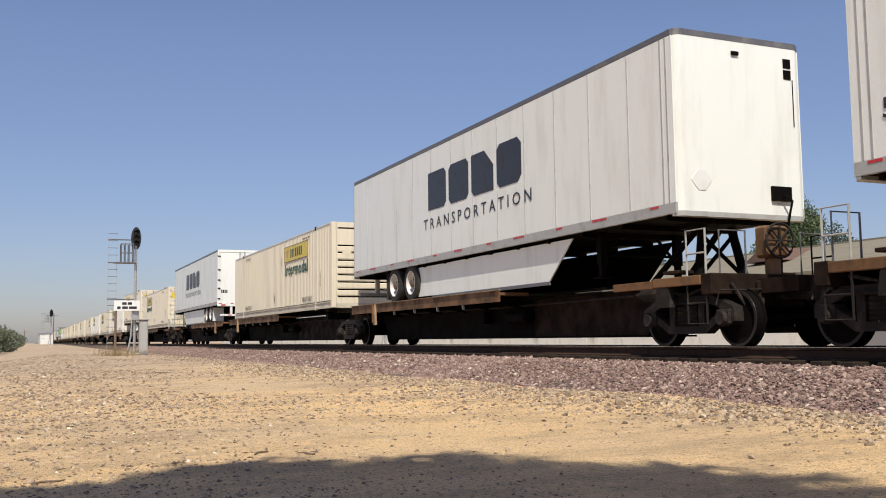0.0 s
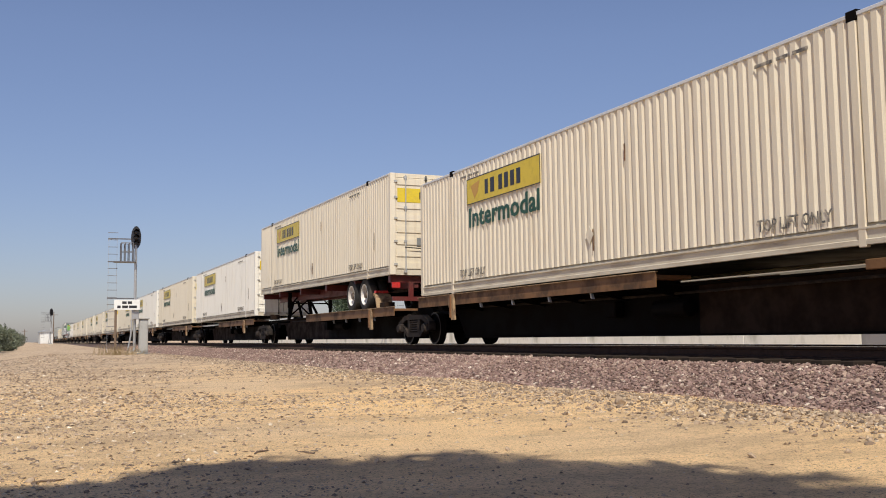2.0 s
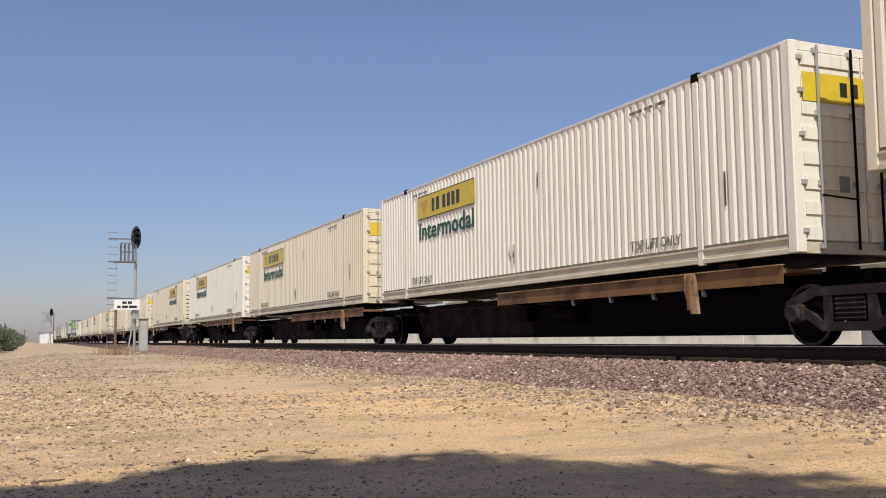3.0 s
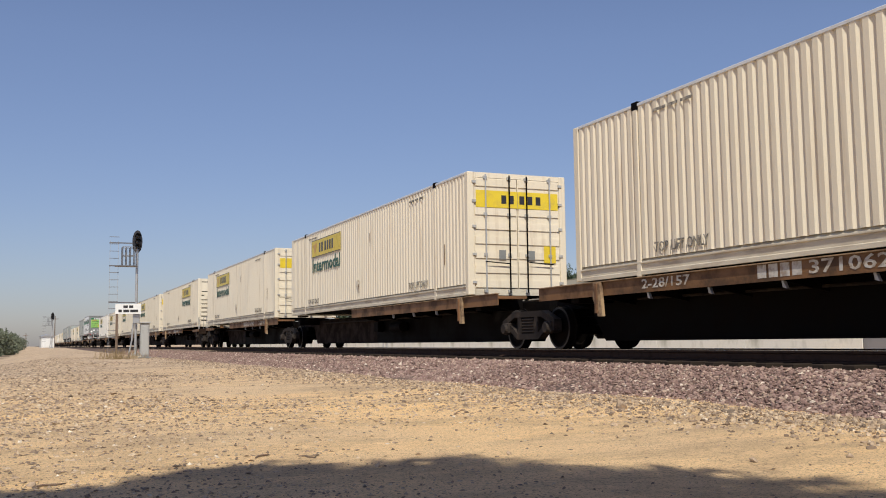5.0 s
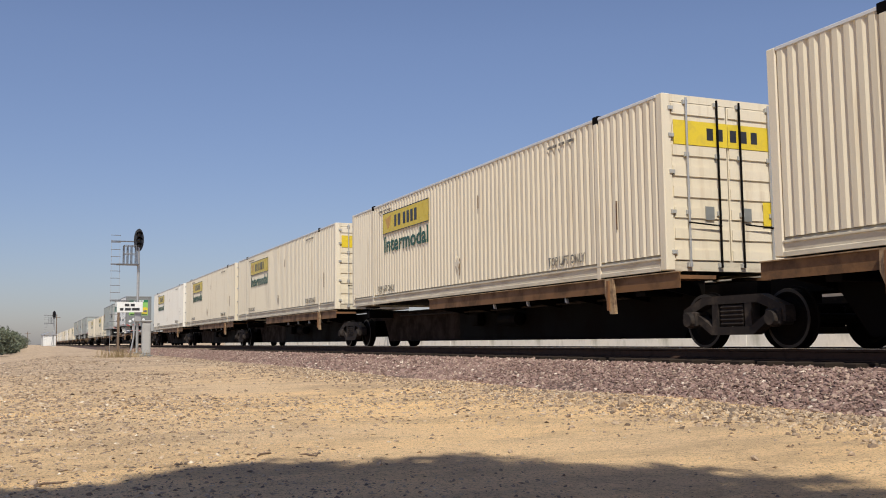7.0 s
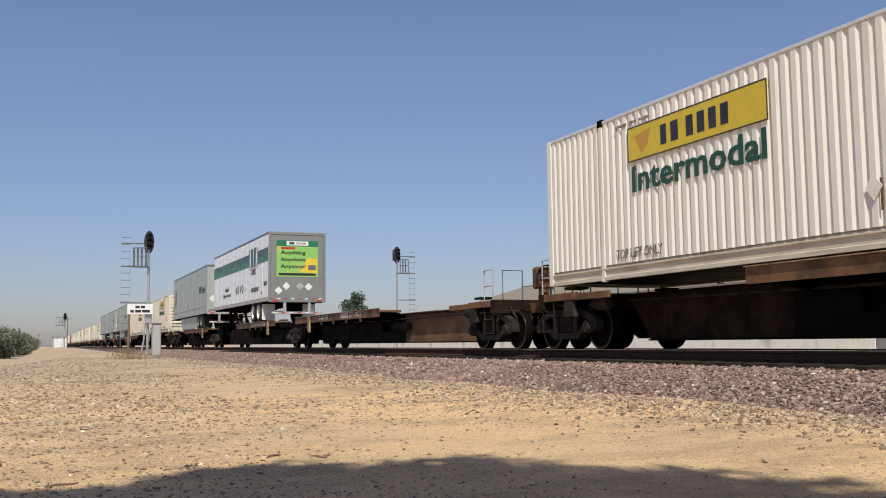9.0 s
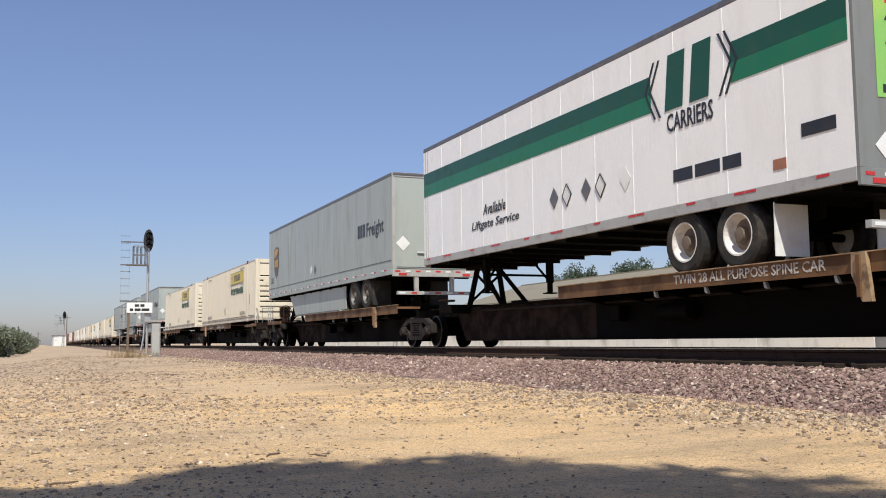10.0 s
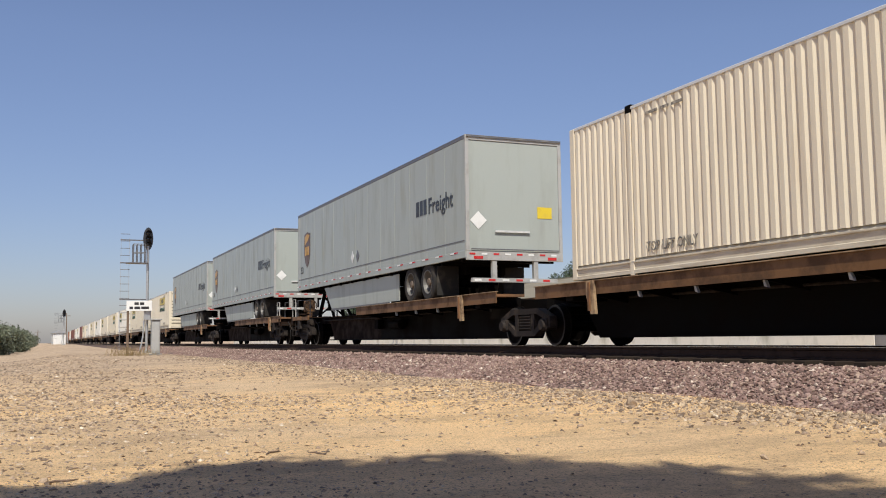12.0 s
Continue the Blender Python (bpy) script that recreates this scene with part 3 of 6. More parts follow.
# ---------------------------------------------------------------- signals, sign, sheds
def signal_mast(x, y, z, height, ladder_side, turn=0):
    s = thing("railway_signal", "railway block signal with black oval hood on a grey mast", "signal", pose(x, y, z, 0, 0, turn), "block signals")
    part("base", boxes((-0.22, 0.22, -0.22, 0.22, -0.3, 0.08), bevel=0.02), STUCCO, s, "concrete footing")
    part("mast", tube(bmesh.new(), [(0, 0, 0.1), (0, 0, height - 0.75)], 0.058, 12), GALV, s)
    part("collar", tube(bmesh.new(), [(0, 0, 0.1), (0, 0, 0.22)], 0.16, 12), GALV, s)
    # oval backboard with hood, facing the coming train
    n = 24
    out = [(0.21 * math.cos(2 * math.pi * k / n), height - 0.52 + 0.50 * math.sin(2 * math.pi * k / n)) for k in range(n)]
    board = part("backboard", prism(bmesh.new(), out, "y", -0.03, 0.05), BLACK_PAINT, s, "black oval backboard")
    for dz in (0.24, 0.0, -0.24):
        bm = bmesh.new()
        lathe = lathe_x(bm, [(0, 0.08), (0.06, 0.09), (0.07, 0.02)], n=14)
        ob = part("lens", lathe, PLASTIC_GLASS, board)
        ob.matrix_basis = Matrix.Translation((0, -0.03, height - 0.52 + dz)) @ pose(0, 0, 0, 0, 0, -90)
        bm = bmesh.new()
        m2 = 9
        a = [bm.verts.new((0.12 * math.cos(math.pi * k / (m2 - 1)), -0.03, height - 0.52 + dz + 0.115 * math.sin(math.pi * k / (m2 - 1)))) for k in range(m2)]
        b = [bm.verts.new((0.12 * math.cos(math.pi * k / (m2 - 1)), -0.30, height - 0.52 + dz + 0.115 * math.sin(math.pi * k / (m2 - 1)))) for k in range(m2)]
        for k in range(m2 - 1):
            bm.faces.new((a[k], a[k + 1], b[k + 1], b[k]))
        r = bmesh.ops.solidify(bm, geom=bm.faces[:], thickness=0.008)
        part("hood", bm, BLACK_PAINT, board)
    part("signal_case", boxes((-0.16, 0.16, 0.05, 0.34, height - 0.85, height - 0.2), bevel=0.03), BLACK_PAINT, s, "black lamp case")
    # service platform with railing on the ladder's side
    d = ladder_side
    part("platform", boxes((min(0, d * 0.9), max(0, d * 0.9), -0.28, 0.28, height - 1.62, height - 1.58)), DARK_RAIL, s)
    for px in (0.12, 0.3, 0.46, 0.62):
        for py in (-0.26, 0.26):
            part("railing_post", tube(bmesh.new(), [(d * px, py, height - 1.6), (d * px, py, height - 0.78)], 0.022, 6), DARK_RAIL, s)
    for pz in (height - 0.78, height - 1.15):
        part("railing", tube(bmesh.new(), [(d * 0.12, -0.26, pz), (d * 0.62, -0.26, pz), (d * 0.62, 0.26, pz), (d * 0.12, 0.26, pz)], 0.016, 6), DARK_RAIL, s)
    ladder = part("ladder", boxes((d * 0.78 - 0.006, d * 0.78 + 0.006, -0.008, 0.008, 0.1, height - 0.5), (d * 1.12 - 0.006, d * 1.12 + 0.006, -0.008, 0.008, 0.1, height - 0.5)), GALV, s)
    me = finish(tube(bmesh.new(), [(-0.2, 0, 0), (0.2, 0, 0)], 0.014, 6), "rung")
    me.materials.append(DARK_RAIL)
    z = 0.9
    while z < height - 0.3:
        ob = part("rung", me, None, ladder)
        ob.matrix_basis = pose(d * 0.95, 0, z)
        z += 0.31
    for pz in (height - 1.62, height - 3.2, height - 0.62):
        part("bracket", boxes((min(0, d * 1.15), max(0, d * 1.15), -0.02, 0.02, pz, pz + 0.05)), DARK_RAIL, s)
    part("junction_box", boxes((-0.14, 0.14, -0.24, -0.07, 1.5, 2.05), bevel=0.02), GALV, s, "grey junction box")
    part("conduit", tube(bmesh.new(), [(-0.12, -0.1, 1.5), (-0.16, -0.1, 0.8), (-0.3, -0.1, 0.0)], 0.035, 8), GALV, s)
    return s


def relay_case(x, y, z, w, d, h, label):
    c = thing("relay_case", label, "equipment case", pose(x, y, z))
    part("body", boxes((-w / 2, w / 2, -d / 2, d / 2, 0.06, h), bevel=0.02), ALU, c)
    part("door", boxes((-w / 2 + 0.04, w / 2 - 0.04, -d / 2 - 0.025, -d / 2 - 0.003, 0.14, h - 0.12), bevel=0.008), ALU, c)
    part("lid", boxes((-w / 2 - 0.05, w / 2 + 0.05, -d / 2 - 0.06, d / 2 + 0.05, h, h + 0.06), bevel=0.015), ALU, c)
    part("foot", boxes((-w / 2 - 0.08, w / 2 + 0.08, -d / 2 - 0.08, d / 2 + 0.08, -0.25, 0.06)), STEEL_GREY, c)


def station_sign(x, y, z):
    s = thing("station_sign", "white trackside name sign with two dark lines of writing", "sign", pose(x, y, z, 0, 0, -8))
    for px in (-0.46,):
        part("post", boxes((px - 0.05, px + 0.05, 0.012, 0.11, -0.3, 2.4), bevel=0.008), DRY_WOOD, s)
    part("panel", boxes((-0.53, 0.53, -0.02, 0.01, 1.98, 2.42), bevel=0.006), TAPE_WHITE, s)
    for zz, spans in ((2.24, ((-0.2, -0.02), (0.03, 0.2))), (2.06, ((-0.4, -0.26), (-0.2, 0.04), (0.08, 0.40)))):
        for a, b in spans:
            part("writing", boxes((a, b, -0.026, -0.021, zz, zz + 0.11)), INK, s)


def shed(x, y, z):
    s = thing("shed", "small white metal equipment shed beside the track", "shed", pose(x, y, z, 0, 0, 6))
    part("wall", boxes((-1.0, 1.0, -1.2, 1.2, -0.2, 1.9), bevel=0.02), TAPE_WHITE, s)
    part("roof", prism(bmesh.new(), [(-1.15, 1.9), (0, 2.3), (1.15, 1.9), (1.15, 1.82), (-1.15, 1.82)], "y", -1.35, 1.35), GALV, s, "low grey gable roof")
    part("door", boxes((-0.45, 0.45, -1.235, -1.205, 0.05, 1.75), bevel=0.01), TAPE_WHITE, s)


def utility_pole(x, y, h):
    p = thing("utility_pole", "distant wooden utility pole with crossarm", "utility pole", pose(x, y, float(ground_z(x, y))), "utility poles")
    part("post", tube(bmesh.new(), [(0, 0, -0.3), (0, 0, h)], [0.16, 0.11], 8), DRY_WOOD, p)
    part("crossarm", boxes((-1.1, 1.1, -0.06, 0.06, h - 0.9, h - 0.76)), DRY_WOOD, p)


def weeds(x, y, z):
    bm = bmesh.new()
    for k in range(160):
        a, l = random.uniform(0, 6.28), random.uniform(0.15, 0.5)
        px, py = random.gauss(0, 0.45), random.gauss(0, 0.3)
        tube(bm, [(px, py, -0.02), (px + 0.1 * math.cos(a), py + 0.1 * math.sin(a), l * 0.6), (px + 0.22 * math.cos(a), py + 0.22 * math.sin(a), l)], [0.008, 0.006, 0.002], 4)
    thing("weeds", "dry yellow-brown weeds at the signal's foot", "weeds", pose(x, y, z), kind="stuff", bm=bm, material=DRY_GRASS)


def build_place():
    build_ground()
    build_bed()
    build_track()
    concrete_wall()
    w = gable_house("warehouse", "long low building with faded tan gable roof", 34, 46, 18, 76, 0.3, 3.4, 5.25)
    part("dormer", prism(bmesh.new(), [(38.4, 4.45), (41.2, 4.45), (39.8, 5.25)], "x", 36.0, 39.5), BRICK_RED, w, "small dark gable on the roof")
    tree("tree", "leafy broad green tree behind the long building", 50.2, 51.8, 0.3, crown_blobs(3, 5.6, 10.1, 2.0, 18), 20000, 0.12, 0.3, LEAF, "trees beyond the wall")
    tree("tree", "smaller green tree beside the broad one", 51, 56, 0.3, crown_blobs(4, 3.6, 8.4, 2.0, 9), 8000, 0.12, 0.2, LEAF, "trees beyond the wall")
    for k, (x, y, w, h) in enumerate(((70, 67, 4, 11.0), (71, 60, 5, 11.8), (66, 117, 4.5, 9.6), (66, 113.5, 4.5, 10.3), (66.5, 110.5, 5, 10.7), (67, 107.5, 4, 10.1), (66, 101.5, 4.5, 9.7), (66, 99, 4.5, 10.2), (66.5, 96.5, 4.5, 9.8), (66, 94, 5, 10.2), (67, 91, 4, 9.7), (38, 121, 4.5, 7.4))):
        tree("tree", "dark distant tree against the sky", x, y, 0.3, crown_blobs(10 + k, w, h, 1.5, 9), 3000, 0.18, 0.22, LEAF_DARK, "distant trees")
    for k, (x, y, w, h) in enumerate(((-3.6, 76, 4.2, 2.6), (-3.4, 90, 4.4, 2.8), (-3.1, 104, 4.2, 2.5), (-3.3, 120, 4.6, 2.9), (-2.9, 138, 4.4, 2.7), (-3.0, 160, 5, 3.0), (-2.6, 185, 5, 3.0), (-9, 205, 9, 5.6), (-18, 200, 12, 6.4))):
        blobs = [((random.uniform(-w / 3, w / 3), random.uniform(-w, w), h * random.uniform(0.2, 0.68)), (w * 0.26, w * 0.5, h * 0.3)) for q in range(11)]
        tree("bush", "grey-green hedge bush beside the yard, paled with painted haze", x, y, float(ground_z(x, y)), blobs, 5000, 0.15, 0.1, LEAF_FAR, "roadside bushes")
    g = float(ground_z(4.25, 43.2))
    signal_mast(4.25, 43.2, g, 5.86 - g, -1)
    relay_case(4.62, 43.2, g, 0.36, 0.4, 1.5, "tall grey metal relay case beside the signal mast")
    signal_mast(19.2, 52.6, 0.3, 6.2, 1)
    signal_mast(2.7, 128, float(ground_z(2.7, 128)), 4.5, -1)
    station_sign(3.9, 42.9, 0.2)
    shed(2.9, 175, float(ground_z(2.9, 175)) + 0.05)
    weeds(3.5, 42.5, float(ground_z(3.5, 42.5)))
    for x, y, h in ((-0.9, 420, 6), (7.0, 300, 9.4)):
        utility_pole(x, y, h)
    for x, y, r in ((3.32, 6.45, 0.022), (0.05, 6.5, 0.03), (4.55, 5.2, 0.03), (5.15, 4.95, 0.026), (6.3, 9.4, 0.07), (2.2, 6.2, 0.02)):
        loose_stone(x, y, r)
    for x, y, l, a in ((0.15, 6.45, 0.22, 20), (1.62, 7.1, 0.25, 50), (1.9, 6.9, 0.16, 110), (2.5, 14.5, 0.7, 60), (4.2, 12.0, 0.5, 75), (3.0, 24, 0.9, 30)):
        stick(x, y, l, a)
    # the roadside tree whose shade falls on the sand before the camera
    t = np.random.default_rng(21)
    rim = [(-6.0, 1.6), (-4.6, 2.0), (-3.2, 2.1), (-2.1, 2.3), (-1.4, 2.45), (-0.8, 2.4), (-0.3, 2.35), (0.1, 2.3), (0.5, 2.6), (1.1, 2.95), (1.8, 2.65), (2.6, 1.85), (3.2, 0.6), (3.6, -0.6), (3.8, -2.0)]
    blobs = [((x + t.uniform(-0.15, 0.15), y + t.uniform(-0.15, 0.15), t.uniform(6.1, 6.8)), (1.25, 1.25, 0.6)) for x, y in rim]
    blobs += [((-1.2, 2.75, 6.4), (0.5, 0.45, 0.3)), ((-0.55, 2.95, 6.6), (0.35, 0.3, 0.3)), ((-0.2, 3.0, 6.5), (0.3, 0.3, 0.25))]
    blobs += [((t.uniform(-2.6, 2.6), t.uniform(-4.0, 1.1), t.uniform(6.0, 8.0)), (1.5, 1.5, 0.8)) for k in range(26)]
    lift = TO_SUN * (5.5 / TO_SUN.z)
    blobs = [((c[0], c[1], c[2] + lift.z), r) for c, r in blobs]
    tree("shade_tree", "tall spreading leafy tree that shades the sandy ground", -1.4 + lift.x, -2.2 + lift.y, 0, blobs, 34000, 0.2, 0.32, LEAF)



# ---------------------------------------------------------------- the train's loads
HALF = 1.31          # half the width of containers and trailers
L53 = 16.15


def corrugated(y0, y1, z0, z1, x, out, pitch=0.203, depth=0.027):
    """An upright corrugated sheet along y; out is the side that the ribs point to."""
    n = max(1, round((y1 - y0) / pitch))
    p = (y1 - y0) / n
    prof = []
    for k in range(n):
        a = y0 + k * p
        prof += [(a, 0), (a + p * 0.16, 0), (a + p * 0.36, 1), (a + p * 0.82, 1)]
    prof.append((y1, 0))
    bm = bmesh.new()
    lo = [bm.verts.new((x + out * depth * (d - 1), y, z0)) for y, d in prof]
    hi = [bm.verts.new((x + out * depth * (d - 1), y, z1)) for y, d in prof]
    for k in range(len(prof) - 1):
        q = (lo[k], hi[k], hi[k + 1], lo[k + 1])
        bm.faces.new(q if out > 0 else q[::-1])
    return bm


def sign_panel(parent, y_mid, z_mid, w, h, m, dull=0):
    """Yellow rectangular maker's panel with dark border and plain dark bars in place of its name."""
    panel = part("sign", boxes((-w / 2, w / 2, -h / 2, h / 2, 0, 0.006)), YELLOW, parent, "yellow panel with dark bars")
    panel.matrix_basis = m
    t = h * 0.035
    part("border", boxes((-w / 2, w / 2, h / 2 - t, h / 2, 0.006, 0.009), (-w / 2, w / 2, -h / 2, -h / 2 + t, 0.006, 0.009), (-w / 2, -w / 2 + t, -h / 2 + t, h / 2 - t, 0.006, 0.009), (w / 2 - t, w / 2, -h / 2 + t, h / 2 - t, 0.006, 0.009)), INK, panel)
    # six plain bars where the name stands
    for a, b in ((-0.225, -0.18), (-0.145, -0.09), (-0.03, 0.02), (0.05, 0.10), (0.13, 0.18), (0.21, 0.26)):
        part("bar", boxes((a * w, b * w, -h * 0.27, h * 0.27, 0.006, 0.010)), INK, panel)
    bm = prism(bmesh.new(), [(-0.44 * w, h * 0.2), (-0.30 * w, h * 0.33), (-0.33 * w, -h * 0.1), (-0.38 * w, -h * 0.32)], "z", 0.006, 0.009)
    part("emblem", bm, GOLD, panel)
    return panel


def make_container(front_leads, paint, rail_paint, label, sign=True, letters=True):
    """A 53-foot corrugated container. Its front end carries horizontal ribs, its rear end the doors."""
    c = thing("container", label, "container", group="containers on the train")
    L, H = L53, 2.885
    posts = [1.98, L - 1.98]
    for s in (-1, 1):
        for a, b in ((0.17, posts[0] - 0.06), (posts[0] + 0.06, posts[1] - 0.06), (posts[1] + 0.06, L - 0.17)):
            part("side_panel", corrugated(a, b, 0.262, H - 0.055, s * (HALF - 0.008), s), paint, c)
        # stepped lower rail: flange, recessed web, bright lip and a dark gutter under the sheet
        prof = [(1.0, 0.0), (1.0, 0.062), (0.986, 0.072), (0.986, 0.178), (1.004, 0.19), (1.004, 0.212), (0.975, 0.222), (0.955, 0.27), (0.93, 0.27), (0.93, 0.0)]
        part("bottom_rail", prism(bmesh.new(), [(s * HALF * u, z) for u, z in prof], "y", 0.17, L - 0.17), rail_paint, c, "dirty stepped lower rail")
        part("top_rail", boxes((s * HALF - 0.07 * (s > 0), s * HALF + 0.07 * (s < 0), 0.17, L - 0.17, H - 0.055, H), bevel=0.008), PALE_RAIL if letters else paint, c, "pale grey upper rail" if letters else "")
        for y in posts:
            part("lifting_post", boxes((s * HALF - 0.07 * (s > 0) - 0.002, s * HALF + 0.07 * (s < 0) + 0.002, y - 0.06, y + 0.06, -0.03, H - 0.10), bevel=0.008), paint, c)
            part("lifting_casting", boxes((s * HALF - 0.16 * (s > 0) - 0.004, s * HALF + 0.16 * (s < 0) + 0.004, y - 0.09, y + 0.09, H - 0.10, H + 0.035), bevel=0.01), GRIME_SHADE, c, "dark steel lifting casting")
        for y in (0, L - 0.17):
            part("corner_post", boxes((s * HALF - 0.17 * (s > 0), s * HALF + 0.17 * (s < 0), y, y + 0.17, 0.0, H), bevel=0.015), paint, c)
    part("roof", boxes((-HALF + 0.07, HALF - 0.07, 0.1, L - 0.1, H - 0.05, H - 0.015)), paint, c)
    # near-black underside: the shade below the container is part of its colour
    part("floor", boxes((-HALF + 0.08, HALF - 0.08, 0.1, L - 0.1, 0.06, 0.16)), GRIME_SHADE, c, "dark underside")
    for side_y, d in ((0.0, -1), (L, 1)):
        front = (d < 0) == front_leads
        ya, yb = (side_y + 0.03, side_y + 0.09) if d < 0 else (side_y - 0.09, side_y - 0.03)
        yo = ya if d < 0 else yb
        part("sill", boxes((-HALF + 0.17, HALF - 0.17, min(yo, yo - d * 0.12) , max(yo, yo - d * 0.12), 0.0, 0.16)), rail_paint, c)
        part("header", boxes((-HALF + 0.17, HALF - 0.17, min(yo, yo - d * 0.12), max(yo, yo - d * 0.12), H - 0.12, H)), paint, c)
        if d > 0:
            part("end_wall", boxes((-HALF + 0.17, HALF - 0.17, ya, yb, 0.16, H - 0.12)), paint, c)
        elif front:
            wall = part("front_wall", boxes((-HALF + 0.17, HALF - 0.17, ya, yb, 0.16, H - 0.12)), paint, c)
            # horizontal pressed ribs, each over a flat black strip painted as the groove's shadow
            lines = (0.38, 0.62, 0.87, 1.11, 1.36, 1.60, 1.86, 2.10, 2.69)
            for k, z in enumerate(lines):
                part("groove", boxes((-HALF + 0.22, HALF - 0.22, min(yo, yo + d * 0.004), max(yo, yo + d * 0.004), z - 0.03, z + 0.018)), GRIME_SHADE, wall, "groove shadow as a flat dark strip")
                if k < 7:
                    z1 = lines[k + 1]
                    bm = prism(bmesh.new(), [(yo, z + 0.03), (yo + d * 0.018, z + 0.05), (yo + d * 0.018, z1 - 0.05), (yo, z1 - 0.03)], "x", -HALF + 0.20, HALF - 0.20)
                    part("rib", bm, paint, wall)
            if d < 0:
                sign_panel(wall, 0, 0, 0.85, 0.22, face_at(0.18, yo - 0.004, 2.50))
                lettering("lettering", "Intermodal", 0.085, 0.75, INK, wall, face_at(0.18, yo - 0.006, 2.27))
                bm = prism(bmesh.new(), [(-0.17, 0), (0, -0.2), (0.17, 0), (0, 0.2)], "z", 0, 0.006)
                placard = part("placard_holder", bm, paint, wall, "empty diamond placard holder")
                placard.matrix_basis = face_at(-0.78, yo - 0.024, 1.86)
        else:
            for s in (-1, 1):
                x0, x1 = (-HALF + 0.175, -0.012) if s < 0 else (0.012, HALF - 0.175)
                door = part("door", boxes((x0, x1, ya, yb, 0.17, H - 0.13)), paint, c)
                for z in (0.18, 0.52, 0.86, 1.2, 1.54, 1.88, 2.22, 2.56):
                    part("rib", boxes((x0 + 0.02, x1 - 0.02, min(yo, yo + d * 0.022), max(yo, yo + d * 0.022), z, z + 0.17)), paint, door)
                for x in (x0 + 0.28, x1 - 0.22) if s < 0 else (x0 + 0.22, x1 - 0.28):
                    part("locking_bar", tube(bmesh.new(), [(x, yo + d * 0.06, 0.06), (x, yo + d * 0.06, H - 0.05)], 0.019, 8), GALV if x * s > 0.5 else GRIME_SHADE, door, "upright locking bar")
                    part("bar_bracket", boxes(*[(x - 0.045, x + 0.045, min(yo, yo + d * 0.05), max(yo, yo + d * 0.05), z - 0.035, z + 0.035) for z in (0.1, 0.95, 1.9, H - 0.12)]), ALU, door)
                part("handle", tube(bmesh.new(), [(x0 + 0.25, yo + d * 0.085, 0.78), (x1 - 0.22, yo + d * 0.085, 0.74)], 0.014, 6), GRIME_SHADE, door, "door handle bar")
                for z in (0.3, 0.95, 1.6, 2.2, 2.65):
                    xh = s * (HALF - 0.16)
                    part("hinge", boxes((xh - 0.05, xh + 0.05, min(yo, yo + d * 0.05), max(yo, yo + d * 0.05), z - 0.03, z + 0.03)), ALU, door)
            if d < 0:
                for s, x in ((-1, -0.55), (1, 0.55)):
                    panel = part("sign", boxes((-0.545, 0.545, -0.2, 0.2, 0, 0.006)), YELLOW, c, "yellow door panel with dark bars")
                    panel.matrix_basis = face_at(x, yo - 0.024, 2.26)
                    for k in range(2 if s < 0 else 3):
                        u = (0.12 + 0.2 * k) if s < 0 else (-0.5 + 0.22 * k)
                        part("bar", boxes((u, u + 0.13, -0.1, 0.1, 0.006, 0.009)), INK, panel)
                ob = part("notice", boxes((-0.16, 0.16, -0.2, 0.2, 0, 0.005)), YELLOW, c, "small yellow notice")
                ob.matrix_basis = face_at(0.85, yo - 0.026, 0.98)
                for x, z in ((-0.42, 0.95), (0.35, 0.95)):
                    ob = part("plate", boxes((-0.09, 0.09, -0.11, 0.11, 0, 0.006)), STEEL_GREY, c, "small grey plate")
                    ob.matrix_basis = face_at(x, yo - 0.026, z)
    y_sign = 4.65 if front_leads else L - 4.6
    if sign:
        sign_panel(c, 0, 0, 3.45, 0.60, side_at(-HALF - 0.002, y_sign, 2.27))
    if letters:
        lettering("lettering", "Intermodal", 0.45, 3.3, INTER_INK, c, side_at(-HALF - 0.004, y_sign - 0.02, 1.66), "dark green lettering", bold=0.022)
        for y in (3.1, L - 3.1):
            lettering("lettering", "TOP LIFT ONLY", 0.17, 1.35, WORN_INK, c, side_at(-HALF - 0.004, y, 0.42), "worn black lettering")
        for y in (3.2, L - 3.0):
            for a, b in ((-0.5, -0.22), (-0.14, 0.08), (0.16, 0.5)):
                part("writing", boxes((-HALF - 0.006, -HALF - 0.002, y + a, y + b, H - 0.25, H - 0.20)), WORN_INK, c, "small worn writing")
        bm = prism(bmesh.new(), [(-0.13, 0), (0, -0.18), (0.13, 0), (0, 0.16)], "z", 0, 0.006)
        ob = part("placard_holder", bm, paint, c, "empty diamond placard holder")
        ob.matrix_basis = side_at(-HALF - 0.006, L * 0.5, 0.75)
        for y, z0, z1 in ((1.35, 0.8, 1.3), (L - 8.2, 0.45, 0.85), (6.9, 1.9, 2.2)):
            part("scrape", boxes((-HALF - 0.006, -HALF - 0.002, y, y + 0.035, z0, z1)), RUST, c, "rusty scrape mark")
    return c


